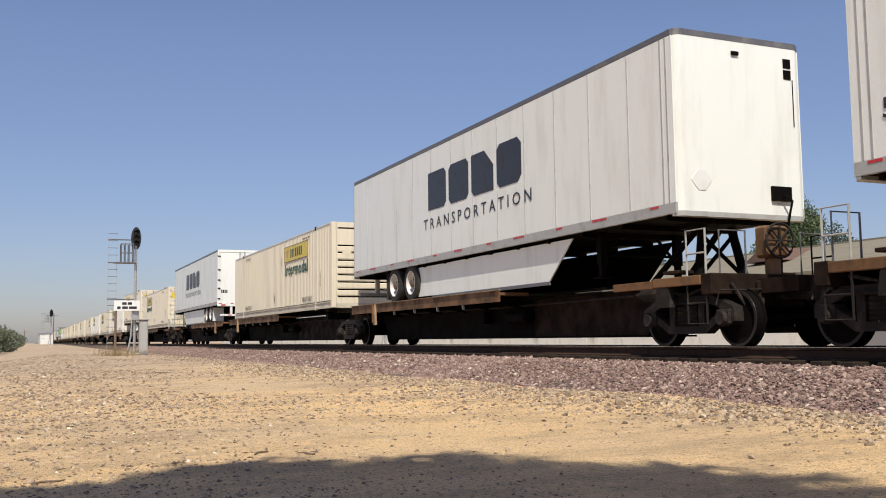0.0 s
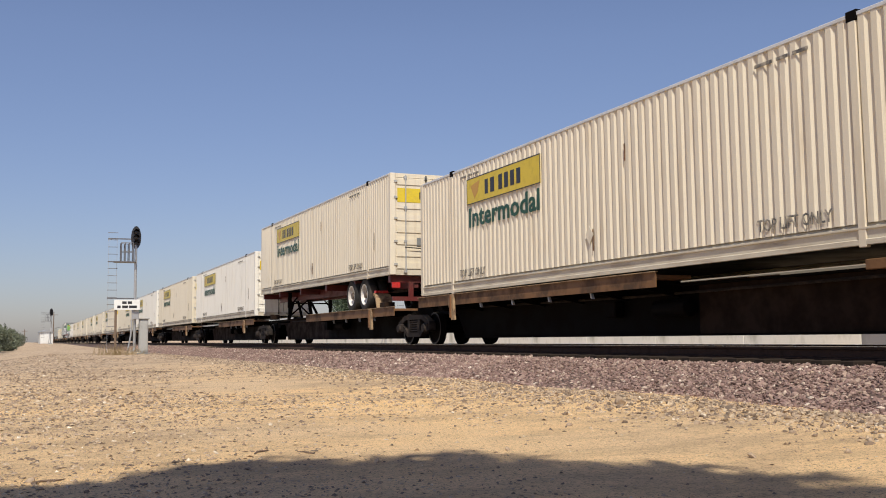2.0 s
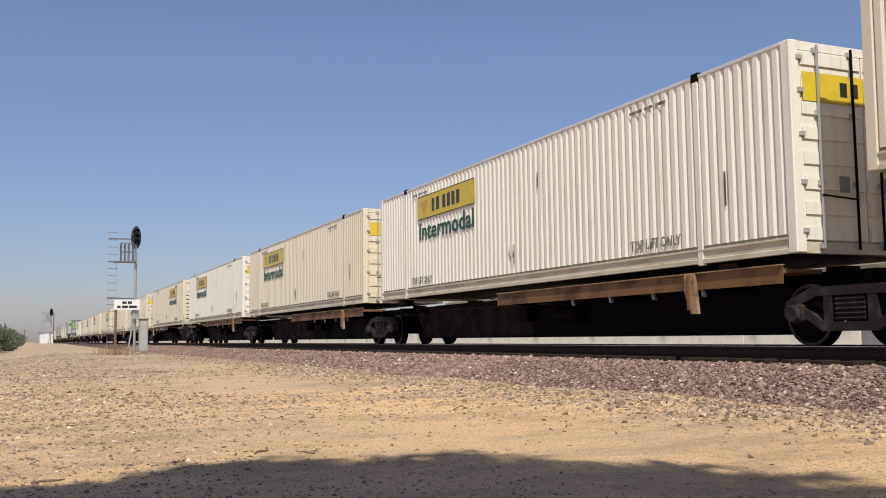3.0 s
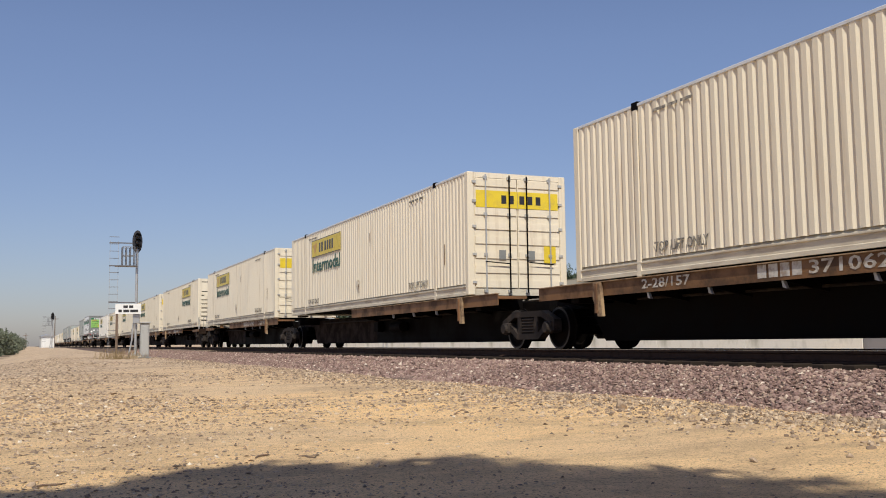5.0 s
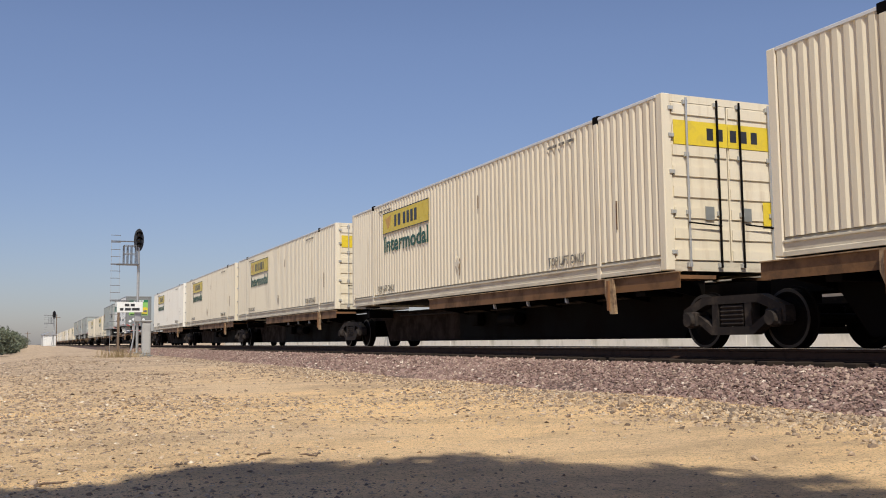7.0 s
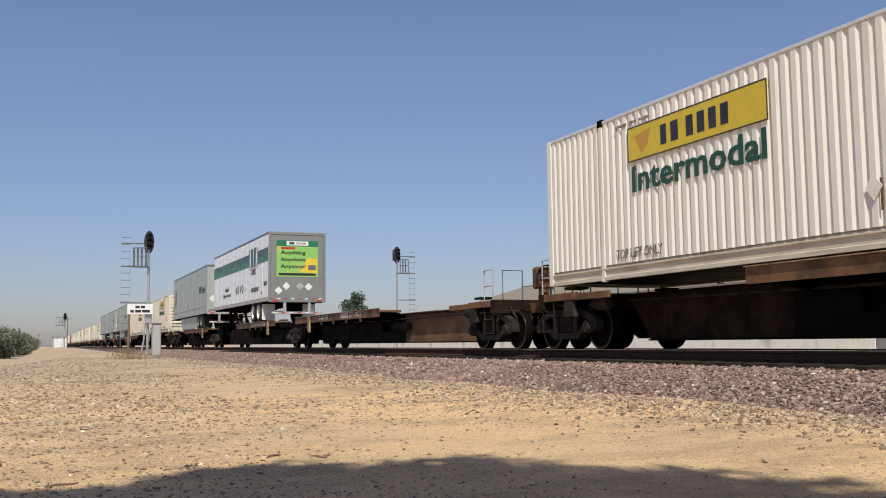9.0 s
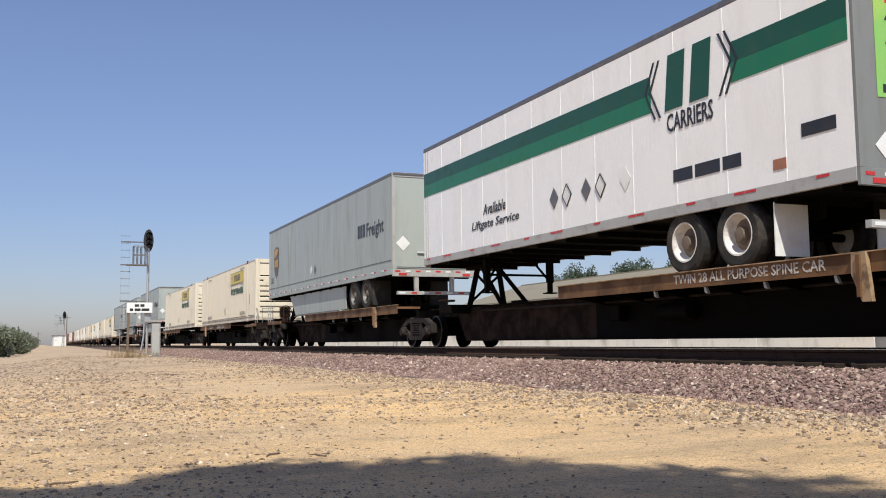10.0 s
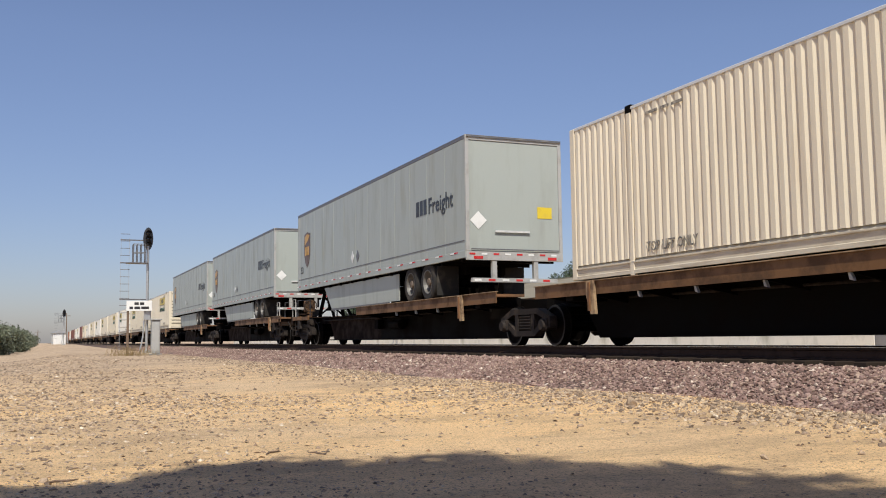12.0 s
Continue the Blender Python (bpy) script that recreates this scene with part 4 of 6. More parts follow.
def wheel_pair(parent, x_out, y, z, s, rim_mat, rim_label):
    """Dual tyres on one axle end; s is the side."""
    for k, xo in enumerate((x_out, x_out - s * 0.33)):
        xi = xo - s * 0.27
        tyre = part("tyre", lathe_x(bmesh.new(), [(xi, 0.30), (xi, 0.44), (xi + s * 0.03, 0.495), (xi + s * 0.10, 0.51), (xo - s * 0.10, 0.51), (xo - s * 0.03, 0.495), (xo, 0.44), (xo - s * 0.01, 0.31), (xo - s * 0.08, 0.285)], y, z, capped=False), TYRE, parent)
        rim = part("rim", lathe_x(bmesh.new(), [(xo - s * 0.004, 0.318), (xo - s * 0.004, 0.295), (xo - s * 0.05, 0.285), (xo - s * 0.16, 0.25), (xo - s * 0.165, 0.0)], y, z, capped=False), rim_mat, tyre, rim_label)
        part("hub", lathe_x(bmesh.new(), [(xo - s * 0.158, 0.238), (xo - s * 0.13, 0.16), (xo - s * 0.135, 0.12), (xo - s * 0.03, 0.10), (xo - s * 0.02, 0.0)], y, z, 16, False), HUB, tyre, "dusty brown hub") if k == 0 else None
    return tyre


def running_gear(c, L, y_axles, y_legs, frame_mat, rim_mat=None):
    """Tandem axles, slider frame, landing legs, under a trailer whose wheels stand at z = -0.98."""
    z = -0.98 + 0.51
    for y in y_axles:
        for s in (-1, 1):
            wheel_pair(c, s * 1.27, y, z, s, rim_mat or RIM_WHITE, "dusty grey steel wheel" if rim_mat else "white steel wheel")
        part("axle", tube(bmesh.new(), [(-0.75, y, z), (0.75, y, z)], 0.065, 10), GRIME_SHADE, c)
        for s in (-1, 1):
            part("leaf_spring", boxes((s * 0.5 - 0.04, s * 0.5 + 0.04, y - 0.45, y + 0.45, z + 0.09, z + 0.17)), GRIME_SHADE, c)
    ya, yb = min(y_axles) - 0.9, max(y_axles) + 0.9
    for s in (-1, 1):
        part("slider_rail", boxes((s * 0.5 - 0.06, s * 0.5 + 0.06, ya, yb, -0.32, -0.02)), frame_mat, c)
    for s in (-1, 1):
        x = s * 0.85
        leg = part("landing_leg", boxes((x - 0.07, x + 0.07, y_legs - 0.07, y_legs + 0.07, -0.62, -0.02), (x - 0.05, x + 0.05, y_legs - 0.05, y_legs + 0.05, -0.86, -0.6)), GRIME_SHADE, c)
        part("foot", boxes((x - 0.13, x + 0.13, y_legs - 0.13, y_legs + 0.13, -0.89, -0.86)), GRIME_SHADE, leg)
    bm = tube(bmesh.new(), [(-0.8, y_legs, -0.45), (0.8, y_legs, -0.45)], 0.03, 6)
    for s in (-1, 1):
        tube(bm, [(s * 0.8, y_legs, -0.55), (s * 0.4, y_legs + 0.1, -0.05)], 0.03, 6)
    part("leg_brace", bm, GRIME_SHADE, c)


def make_trailer(L, rear_leads, paint, label, seams, tape, skirt, livery, H=2.93, rail_mat=None, doors=True):
    """A dry-van trailer, box floor at z = 0, standing on its own wheels."""
    c = thing("semi_trailer", label, "trailer", group="trailers on the train")
    rail_mat = rail_mat or DARK_RAIL

    def along(u):
        return u if rear_leads else L - u      # u runs from the rear end

    for s in (-1, 1):
        n = seams
        for k in range(n):
            a, b = 0.06 + (L - 0.12) * k / n, 0.06 + (L - 0.12) * (k + 1) / n
            part("side_panel", boxes((s * HALF - 0.02 * (s > 0), s * HALF + 0.02 * (s < 0), a + 0.002, b - 0.002, 0.14, H - 0.11)), paint, c)
            if k:
                part("seam_strip", boxes((s * HALF - 0.004, s * HALF + 0.004, a - 0.02, a + 0.02, 0.14, H - 0.11)), SEAM if livery.startswith("block") else paint, c, "riveted panel joint")
        part("bottom_rail", boxes((s * HALF - 0.05 * (s > 0) - 0.006, s * HALF + 0.05 * (s < 0) + 0.006, 0.06, L - 0.06, -0.04, 0.138), bevel=0.006), ALU if tape != "grey" else paint, c, "aluminium lower rail")
        part("top_rail", boxes((s * HALF - 0.05 * (s > 0) - 0.005, s * HALF + 0.05 * (s < 0) + 0.005, 0.06, L - 0.06, H - 0.11, H), bevel=0.012), rail_mat, c, "dark upper rail")
    for k in range(11 if tape == "red" else 17):
        y = 0.5 + (L - 1.0) * k / (10 if tape == "red" else 16)
        part("reflector", boxes((-HALF - 0.012, -HALF - 0.007, y, y + 0.22, 0.088, 0.126)), RED, c, "red reflective strip")
        if tape != "red" or k % 2:
            part("reflector", boxes((-HALF - 0.012, -HALF - 0.007, y + 0.24, y + 0.46, 0.088, 0.126)), TAPE_WHITE if tape == "grey" else RED, c, "reflective strip")
    part("roof", boxes((-HALF + 0.045, HALF - 0.045, 0.05, L - 0.05, H - 0.03, H - 0.01)), TAPE_WHITE, c)
    # floor and cross members carry the trailer's under-shade in their black
    part("floor", boxes((-HALF + 0.05, HALF - 0.05, 0.05, L - 0.05, -0.03, 0.1), ), GRIME_SHADE, c, "dark underside")
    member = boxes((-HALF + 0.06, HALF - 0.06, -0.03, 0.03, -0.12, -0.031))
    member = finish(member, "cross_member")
    member.materials.append(GRIME_SHADE)
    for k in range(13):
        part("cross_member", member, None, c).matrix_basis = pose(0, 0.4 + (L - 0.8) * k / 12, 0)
    # rear end
    yr, d = (0.0, -1) if rear_leads else (L, 1)
    yi = yr - d * 0.06
    fr = part("rear_frame", boxes((-HALF, -HALF + 0.09, min(yr, yi), max(yr, yi), 0.12, H), (HALF - 0.09, HALF, min(yr, yi), max(yr, yi), 0.12, H), (-HALF + 0.09, HALF - 0.09, min(yr, yi), max(yr, yi), H - 0.13, H), (-HALF, HALF, min(yr, yi), max(yr, yi), -0.1, 0.12), bevel=0.006), {"block": paint, "stripe": STEEL_GREY}.get(livery, ALU), c)
    ya, yb = sorted((yr - d * 0.02, yr - d * 0.07))
    yo = yr - d * 0.02
    if doors:
        for s in (-1, 1):
            x0, x1 = (-HALF + 0.095, -0.008) if s < 0 else (0.008, HALF - 0.095)
            door = part("door", boxes((x0, x1, ya, yb, 0.125, H - 0.135)), paint, c)
            part("locking_bar", tube(bmesh.new(), [(s * 0.13, yo + d * 0.045, 0.1), (s * 0.13, yo + d * 0.045, H - 0.1)], 0.017, 8), GRIME_SHADE, door, "upright locking bar")
            for z in (0.3, 0.85, 1.3, 1.85, H - 0.35):
                xh = s * (HALF - 0.1)
                part("hinge", boxes((xh - 0.09, xh + 0.05, min(yo, yo + d * 0.04), max(yo, yo + d * 0.04), z - 0.03, z + 0.03)), GRIME_SHADE, door, "door hinge")
            part("handle", boxes((s * 0.13 - 0.02, s * 0.13 + 0.02, min(yo, yo + d * 0.07), max(yo, yo + d * 0.07), 0.55, 0.75)), ALU, door)
    else:
        door = part("door", boxes((-HALF + 0.095, HALF - 0.095, ya, yb, 0.125, H - 0.135)), STEEL_GREY if livery == "stripe" else paint, c, "roll-up door")
    for k in range(8):
        x = -HALF + 0.08 + k * 0.315
        part("reflector", boxes((x, x + 0.15, min(yr, yr + d * 0.006), max(yr, yr + d * 0.006), 0.03, 0.075)), RED if k % 2 == 0 else TAPE_WHITE, c, "tail reflective strip")
    bump_z = -0.62
    yb0 = sorted((yr - d * 0.12, yr - d * 0.02))
    bm = boxes((-1.15, 1.15, yb0[0], yb0[1], bump_z, bump_z + 0.1), (-0.62, -0.5, yb0[0], yb0[1], bump_z + 0.1, -0.1), (0.5, 0.62, yb0[0], yb0[1], bump_z + 0.1, -0.1))
    bumper = part("rear_bumper", bm, ALU if livery != "block" else TAPE_WHITE, c, "underride guard")
    for k in range(6):
        x = -1.1 + k * 0.37
        part("reflector", boxes((x, x + 0.18, min(yr - d * 0.02, yr - d * 0.014), max(yr - d * 0.02, yr - d * 0.014), bump_z + 0.025, bump_z + 0.075)), RED if k % 2 else TAPE_WHITE, bumper)
    for s in (-1, 1):
        part("tail_lamp", boxes((s * 1.0 - 0.12, s * 1.0 + 0.12, min(yr, yr + d * 0.01), max(yr, yr + d * 0.01), -0.07, 0.0)), RED, c, "red tail lamp")
    # nose
    yn, d = (L, 1) if rear_leads else (0.0, -1)
    bm = bmesh.new()
    n = 6
    out = []
    r = 0.16
    for s in (-1, 1):
        for k in range(n + 1):
            a = math.pi / 2 * k / n
            if s < 0:
                out.append((-(HALF - r + r * math.cos(a)), (yn - d * r) + d * r * math.sin(a)))
            else:
                out.append((HALF - r + r * math.sin(a), (yn - d * r) + d * r * math.cos(a)))
    nose = part("nose_wall", prism(bm, out, "z", 0.0, H - 0.1), paint, c, "smooth front wall with rounded corners")
    top = [(x * 1.003, y + d * 0.004) for x, y in out]
    part("nose_trim", prism(bmesh.new(), top, "z", H - 0.1, H), rail_mat, nose, "dark front upper rail")
    for s in (-1, 1):
        for q in (0.20, 0.34):
            ya2, yb2 = sorted((yn - d * q, yn - d * (q + 0.03)))
            part("corner_trim", boxes((s * HALF - 0.007, s * HALF + 0.007, ya2, yb2, 0.14, H - 0.11)), ALU, nose, "aluminium corner moulding")
    part("nose_sill", prism(bmesh.new(), top, "z", -0.08, 0.0), ALU, nose)
    if d < 0:
        yf = -0.004
        ob = part("air_box", boxes((-0.2, 0.2, -0.12, 0.12, 0, 0.05)), GRIME_SHADE, nose, "air hose and socket box")
        ob.matrix_basis = face_at(0.75, yf, 0.35)
        part("glad_hand", tube(bmesh.new(), [(0.75, -0.08, 0.32), (0.85, -0.16, 0.22), (0.8, -0.14, 0.0), (0.82, -0.05, -0.3)], 0.02, 6), GRIME_SHADE, nose, "hanging air hose")
        for z in (H - 0.36, H - 0.55):
            ob = part("plate", boxes((-0.08, 0.08, -0.08, 0.08, 0, 0.006)), GRIME_SHADE, nose)
            ob.matrix_basis = face_at(1.0, yf, z)
        part("marker_rod", boxes((1.1, 1.115, -0.012, -0.004, 1.5, 2.3)), GRIME_SHADE, nose)
        bm = prism(bmesh.new(), [(-0.2, 0), (-0.07, -0.16), (0.07, -0.16), (0.2, 0), (0.07, 0.16), (-0.07, 0.16)], "z", 0, 0.006)
        ob = part("placard_holder", bm, TAPE_WHITE, nose, "empty placard holder")
        ob.matrix_basis = face_at(-0.85, yf, 0.5)
        ob = part("lamp", boxes((-0.07, 0.07, -0.03, 0.03, 0, 0.03)), GRIME_SHADE, nose)
        ob.matrix_basis = face_at(-0.1, yf, H - 0.3)
    running_gear(c, L, {"block_nose": (along(3.4), along(4.65)), "block": (along(2.3), along(3.55)), "stripe": (along(2.35), along(3.6))}.get(livery, (along(2.6), along(3.85))), along(L - 2.9), GRIME_SHADE, RIM_GREY if livery == "shield" else None)
    if skirt:
        a, b = sorted((along(5.0), along(L - 3.4)))
        for s in (-1, 1):
            e = 0.9
            prof = [(a + (0.0 if rear_leads else e), -0.86), (b - (e if rear_leads else 0.0), -0.86), (b, -0.10), (a, -0.10)]
            bm = prism(bmesh.new(), [(y, z) for y, z in prof], "x", s * 1.16 - 0.015, s * 1.16 + 0.015)
            # far skirt is black because the shade on its inner face is painted
            sk = part("side_skirt", bm, paint if s < 0 else GRIME_SHADE, c, "aerodynamic side skirt")
            part("skirt_edge", boxes((s * 1.16 - 0.022, s * 1.16 + 0.022, a + 0.9, b - 0.9, -0.93, -0.861)), DARK_RAIL, sk, "dark rubber lower edge")
    for s in (-1, 1):
        yb1 = along({"block_nose": 2.78, "block": 1.68, "stripe": 1.6}.get(livery, 1.98))
        part("mud_flap", boxes((s * 0.95 - 0.3, s * 0.95 + 0.3, yb1 - 0.01, yb1 + 0.01, -0.85, -0.1)), TAPE_WHITE if livery in ("stripe", "block") else TYRE, c, "mud flap")
    # livery on the side towards the sand
    X = -HALF - 0.009
    if livery.startswith("block"):
        w, h, gap, z0 = 1.12, 0.95, 0.17, 1.27
        y_left = 10.1 if livery == "block_nose" else L - 5.3
        # four heavy black block shapes of the mark
        shapes = (
            [(0, 0), (0.88, 0), (1, 0.12), (1, 0.88), (0.88, 1), (0, 1)],
            [(0.12, 0), (0.88, 0), (1, 0.12), (1, 0.88), (0.88, 1), (0.12, 1), (0, 0.88), (0, 0.12)],
            [(0.12, 0), (1, 0), (1, 0.6), (0.6, 1), (0, 1), (0, 0.12)],
            [(0.12, 0), (0.85, 0), (1, 0.15), (1, 0.85), (0.85, 1), (0.12, 1), (0, 0.88), (0, 0.12)])
        for k, sh in enumerate(shapes):
            x0 = (w + gap) * k
            bm = prism(bmesh.new(), [(x0 + px * w, py * h) for px, py in sh], "z", 0, 0.004)
            ob = part("emblem", bm, INK, c, "heavy black block shape")
            ob.matrix_basis = side_at(X + 0.004, y_left, z0)
        lettering("lettering", "T R A N S P O R T A T I O N", 0.27, 5.7, INK, c, side_at(X, y_left - 2.55, 0.93), "thin spaced black lettering", bold=0.0)
        if rear_leads and doors:
            for k in range(4):
                part("writing", boxes((-HALF + 0.2 + 0.09 * k, -HALF + 0.26 + 0.09 * k, yr - 0.014 + 0.03, yr - 0.006 + 0.03 - 0.02, 0.62, 0.78)), INK, c)
            bm = prism(bmesh.new(), [(-0.2, 0), (0, -0.2), (0.2, 0), (0, 0.2)], "z", 0, 0.006)
            ob = part("placard_holder", bm, SEAM, c, "empty diamond placard holder")
            ob.matrix_basis = face_at(0.5, 0.012, 0.85)
            ob = part("notice", boxes((-0.1, 0.1, -0.06, 0.06, 0, 0.006)), RED, c, "small red notice")
            ob.matrix_basis = face_at(0.86, 0.012, 0.72)
    if livery == "stripe":
        ym = 3.3
        for a, b in ((0.1, ym - 1.0), (ym + 1.0, L - 0.1)):
            part("stripe", boxes((X, X + 0.007, a, b, 2.06, 2.37)), DEEP_GREEN, c, "dark green stripe")
            part("stripe", boxes((X, X + 0.007, a, b, 1.76, 2.058)), GREEN_INK, c, "bright green stripe")
        for d2 in (-1, 1):
            for q in (0.72, 0.86):
                bm = prism(bmesh.new(), [(d2 * q, 0.48), (d2 * (q + 0.26), 0), (d2 * q, -0.48), (d2 * (q + 0.05), -0.48), (d2 * (q + 0.31), 0), (d2 * (q + 0.05), 0.48)], "z", 0, 0.003)
                ob = part("chevron", bm, INK, c, "thin dark chevron line")
                ob.matrix_basis = side_at(X - 0.002, ym, 2.1)
        # two slanted dark green blocks of the mark
        for x0 in (-0.56, 0.08):
            sh = [(x0 - 0.06, -0.45), (x0 + 0.40, -0.45), (x0 + 0.50, 0.45), (x0 + 0.06, 0.45)]
            ob = part("emblem", prism(bmesh.new(), sh, "z", 0, 0.005), DEEP_GREEN, c, "slanted dark green block")
            ob.matrix_basis = side_at(X + 0.002, ym, 2.14)
        lettering("lettering", "CARRIERS", 0.3, 1.15, INK, c, side_at(X, ym, 1.48))
        lettering("lettering", "Available", 0.25, 1.15, INK, c, side_at(X, 10.3, 0.97), shear=0.2)
        lettering("lettering", "Liftgate Service", 0.25, 2.4, INK, c, side_at(X, 10.3, 0.62), shear=0.2)
        for a, b in ((2.15, 2.55), (2.62, 3.2), (3.27, 3.75)):
            part("writing", boxes((X, X + 0.006, a, b, 0.50, 0.70)), INK, c, "dark line of writing")
        part("writing", boxes((X, X + 0.006, 0.35, 0.95, 0.68, 0.86)), INK, c, "dark number bar")
        for u, mt in ((7.6, DARK_RAIL), (7.1, TAPE_WHITE), (6.4, DARK_RAIL), (5.9, TAPE_WHITE), (5.1, WHITE)):
            bm = prism(bmesh.new(), [(-0.17, 0), (0, -0.22), (0.17, 0), (0, 0.22)], "z", 0, 0.005)
            ob = part("placard_holder", bm, mt, c, "diamond placard")
            ob.matrix_basis = side_at(X + 0.002, u, 0.78)
            if mt is TAPE_WHITE:
                bm = bmesh.new()
                for p0, p1 in zip([(-0.17, 0), (0, -0.22), (0.17, 0), (0, 0.22)], [(0, -0.22), (0.17, 0), (0, 0.22), (-0.17, 0)]):
                    tube(bm, [(*p0, 0.006), (*p1, 0.006)], 0.012, 4)
                part("frame", bm, INK, ob)
        part("sticker", boxes((X, X + 0.006, 1.25, 1.5, 0.32, 0.47)), ORANGE, c, "small orange sticker")
        # the poster on the rear door
        yo2 = 0.016
        poster = part("poster", boxes((-0.95, 0.95, -0.82, 0.82, 0, 0.004)), LIGHT_GREEN, c, "green and yellow advertising poster")
        poster.matrix_basis = face_at(0.0, yo2, 1.86)
        part("band", boxes((-0.95, 0.95, 0.56, 0.82, 0.004, 0.007)), GREEN_INK, poster, "dark green top band")
        part("band", boxes((-0.5, 0.5, 0.6, 0.79, 0.007, 0.009)), TAPE_WHITE, poster, "white name panel")
        part("bar", boxes((-0.38, -0.14, 0.64, 0.75, 0.009, 0.011)), DEEP_GREEN, poster)
        lettering("lettering", "CARRIERS", 0.09, 0.5, INK, poster, pose(0.16, 0.695, 0.011))
        bm = prism(bmesh.new(), [(0.1, -0.6), (0.9, -0.66), (0.93, 0.0), (0.5, 0.05)], "z", 0.004, 0.006)
        part("patch", bm, YELLOW, poster, "yellow patch")
        part("van_picture", boxes((0.5, 0.85, -0.5, -0.28, 0.006, 0.009), bevel=0.0), DARK_RAIL, poster, "small dark van picture")
        part("writing", boxes((-0.75, -0.1, 0.42, 0.52, 0.004, 0.007)), RED, poster, "red line of writing")
        for k, wd in enumerate(("Anything", "Anywhere", "Anytime!")):
            lettering("lettering", wd, 0.23, 1.15, INK, poster, pose(-0.2, 0.25 - 0.31 * k, 0.007), bold=0.025)
        part("band", boxes((-0.85, 0.85, -0.76, -0.65, 0.004, 0.008)), INK, poster, "dark bar of writing")
        for x, z in ((-0.85, 0.42), (-0.5, 0.62), (0.12, 0.62), (0.52, 0.6)):
            bm = prism(bmesh.new(), [(-0.18, 0), (0, -0.18), (0.18, 0), (0, 0.18)], "z", 0, 0.005)
            ob = part("placard_holder", bm, TAPE_WHITE if x != 0.12 else ALU, c, "white diamond placard")
            ob.matrix_basis = face_at(x, yo2, z)
    if livery == "none":
        lettering("lettering", "53'", 0.26, 0.42, INK, c, side_at(X, L - 0.75, 0.72))
    if livery == "shield":
        lettering("lettering", "Freight", 0.55, 1.6, INK, c, side_at(X, 1.55, 1.42), "dark grey lettering")
        for k in range(3):
            part("emblem_bar", boxes((X, X + 0.006, 2.5 + 0.27 * k, 2.71 + 0.27 * k, 1.30, 1.70)), INK, c, "dark block of the name")
        bm = prism(bmesh.new(), [(-0.42, 0.6), (-0.42, -0.2), (-0.25, -0.5), (0, -0.68), (0.25, -0.5), (0.42, -0.2), (0.42, 0.6), (0, 0.68)], "z", 0, 0.005)
        sh = part("shield", bm, BROWN, c, "brown and gold shield emblem")
        sh.matrix_basis = side_at(X + 0.002, L - 1.5, 1.45)
        bm = prism(bmesh.new(), [(-0.35, 0.52), (-0.35, 0.2), (0.1, 0.34), (0.36, 0.53), (0, 0.6)], "z", 0.005, 0.008)
        part("crest", bm, GOLD, sh)
        for k in range(3):
            part("bar", boxes((-0.3 + 0.21 * k, -0.15 + 0.21 * k, -0.2, 0.12, 0.005, 0.008)), GOLD, sh)
        for y, mt in ((L - 7.2, TAPE_WHITE), (L - 7.75, DARK_RAIL)):
            bm = prism(bmesh.new(), [(-0.17, 0), (0, -0.2), (0.17, 0), (0, 0.2)], "z", 0, 0.005)
            ob = part("placard_holder", bm, mt, c, "diamond placard holder")
            ob.matrix_basis = side_at(X + 0.002, y, 0.7)
        part("belt_line", boxes((X, X + 0.006, 0.1, L - 0.2, 0.36, 0.385)), DARK_RAIL, c, "thin dark line along the side")
        lettering("lettering", "53", 0.26, 0.36, INK, c, side_at(X, L - 0.75, 0.72))
        bm = prism(bmesh.new(), [(-0.22, 0), (0, -0.22), (0.22, 0), (0, 0.22)], "z", 0, 0.006)
        ob = part("placard_holder", bm, TAPE_WHITE, c, "diamond placard holder")
        ob.matrix_basis = face_at(-0.98, 0.014, 0.86)
        part("step_plate", boxes((-0.55, 0.38, -0.035, -0.012, 0.58, 0.63)), SEAM, c, "narrow step rail on the door")
        part("head_strip", boxes((-HALF + 0.02, HALF - 0.02, -0.03, -0.012, H - 0.06, H - 0.01)), DARK_RAIL, c, "dark strip over the doors")
        part("sill_strip", boxes((-HALF + 0.12, HALF - 0.12, -0.03, -0.012, 0.15, 0.18)), DARK_RAIL, c, "dark gap under the doors")
        ob = part("notice", boxes((-0.2, 0.2, -0.14, 0.14, 0, 0.005)), YELLOW, c, "orange-yellow notice")
        ob.matrix_basis = face_at(0.82, 0.014, 1.1)
    return c


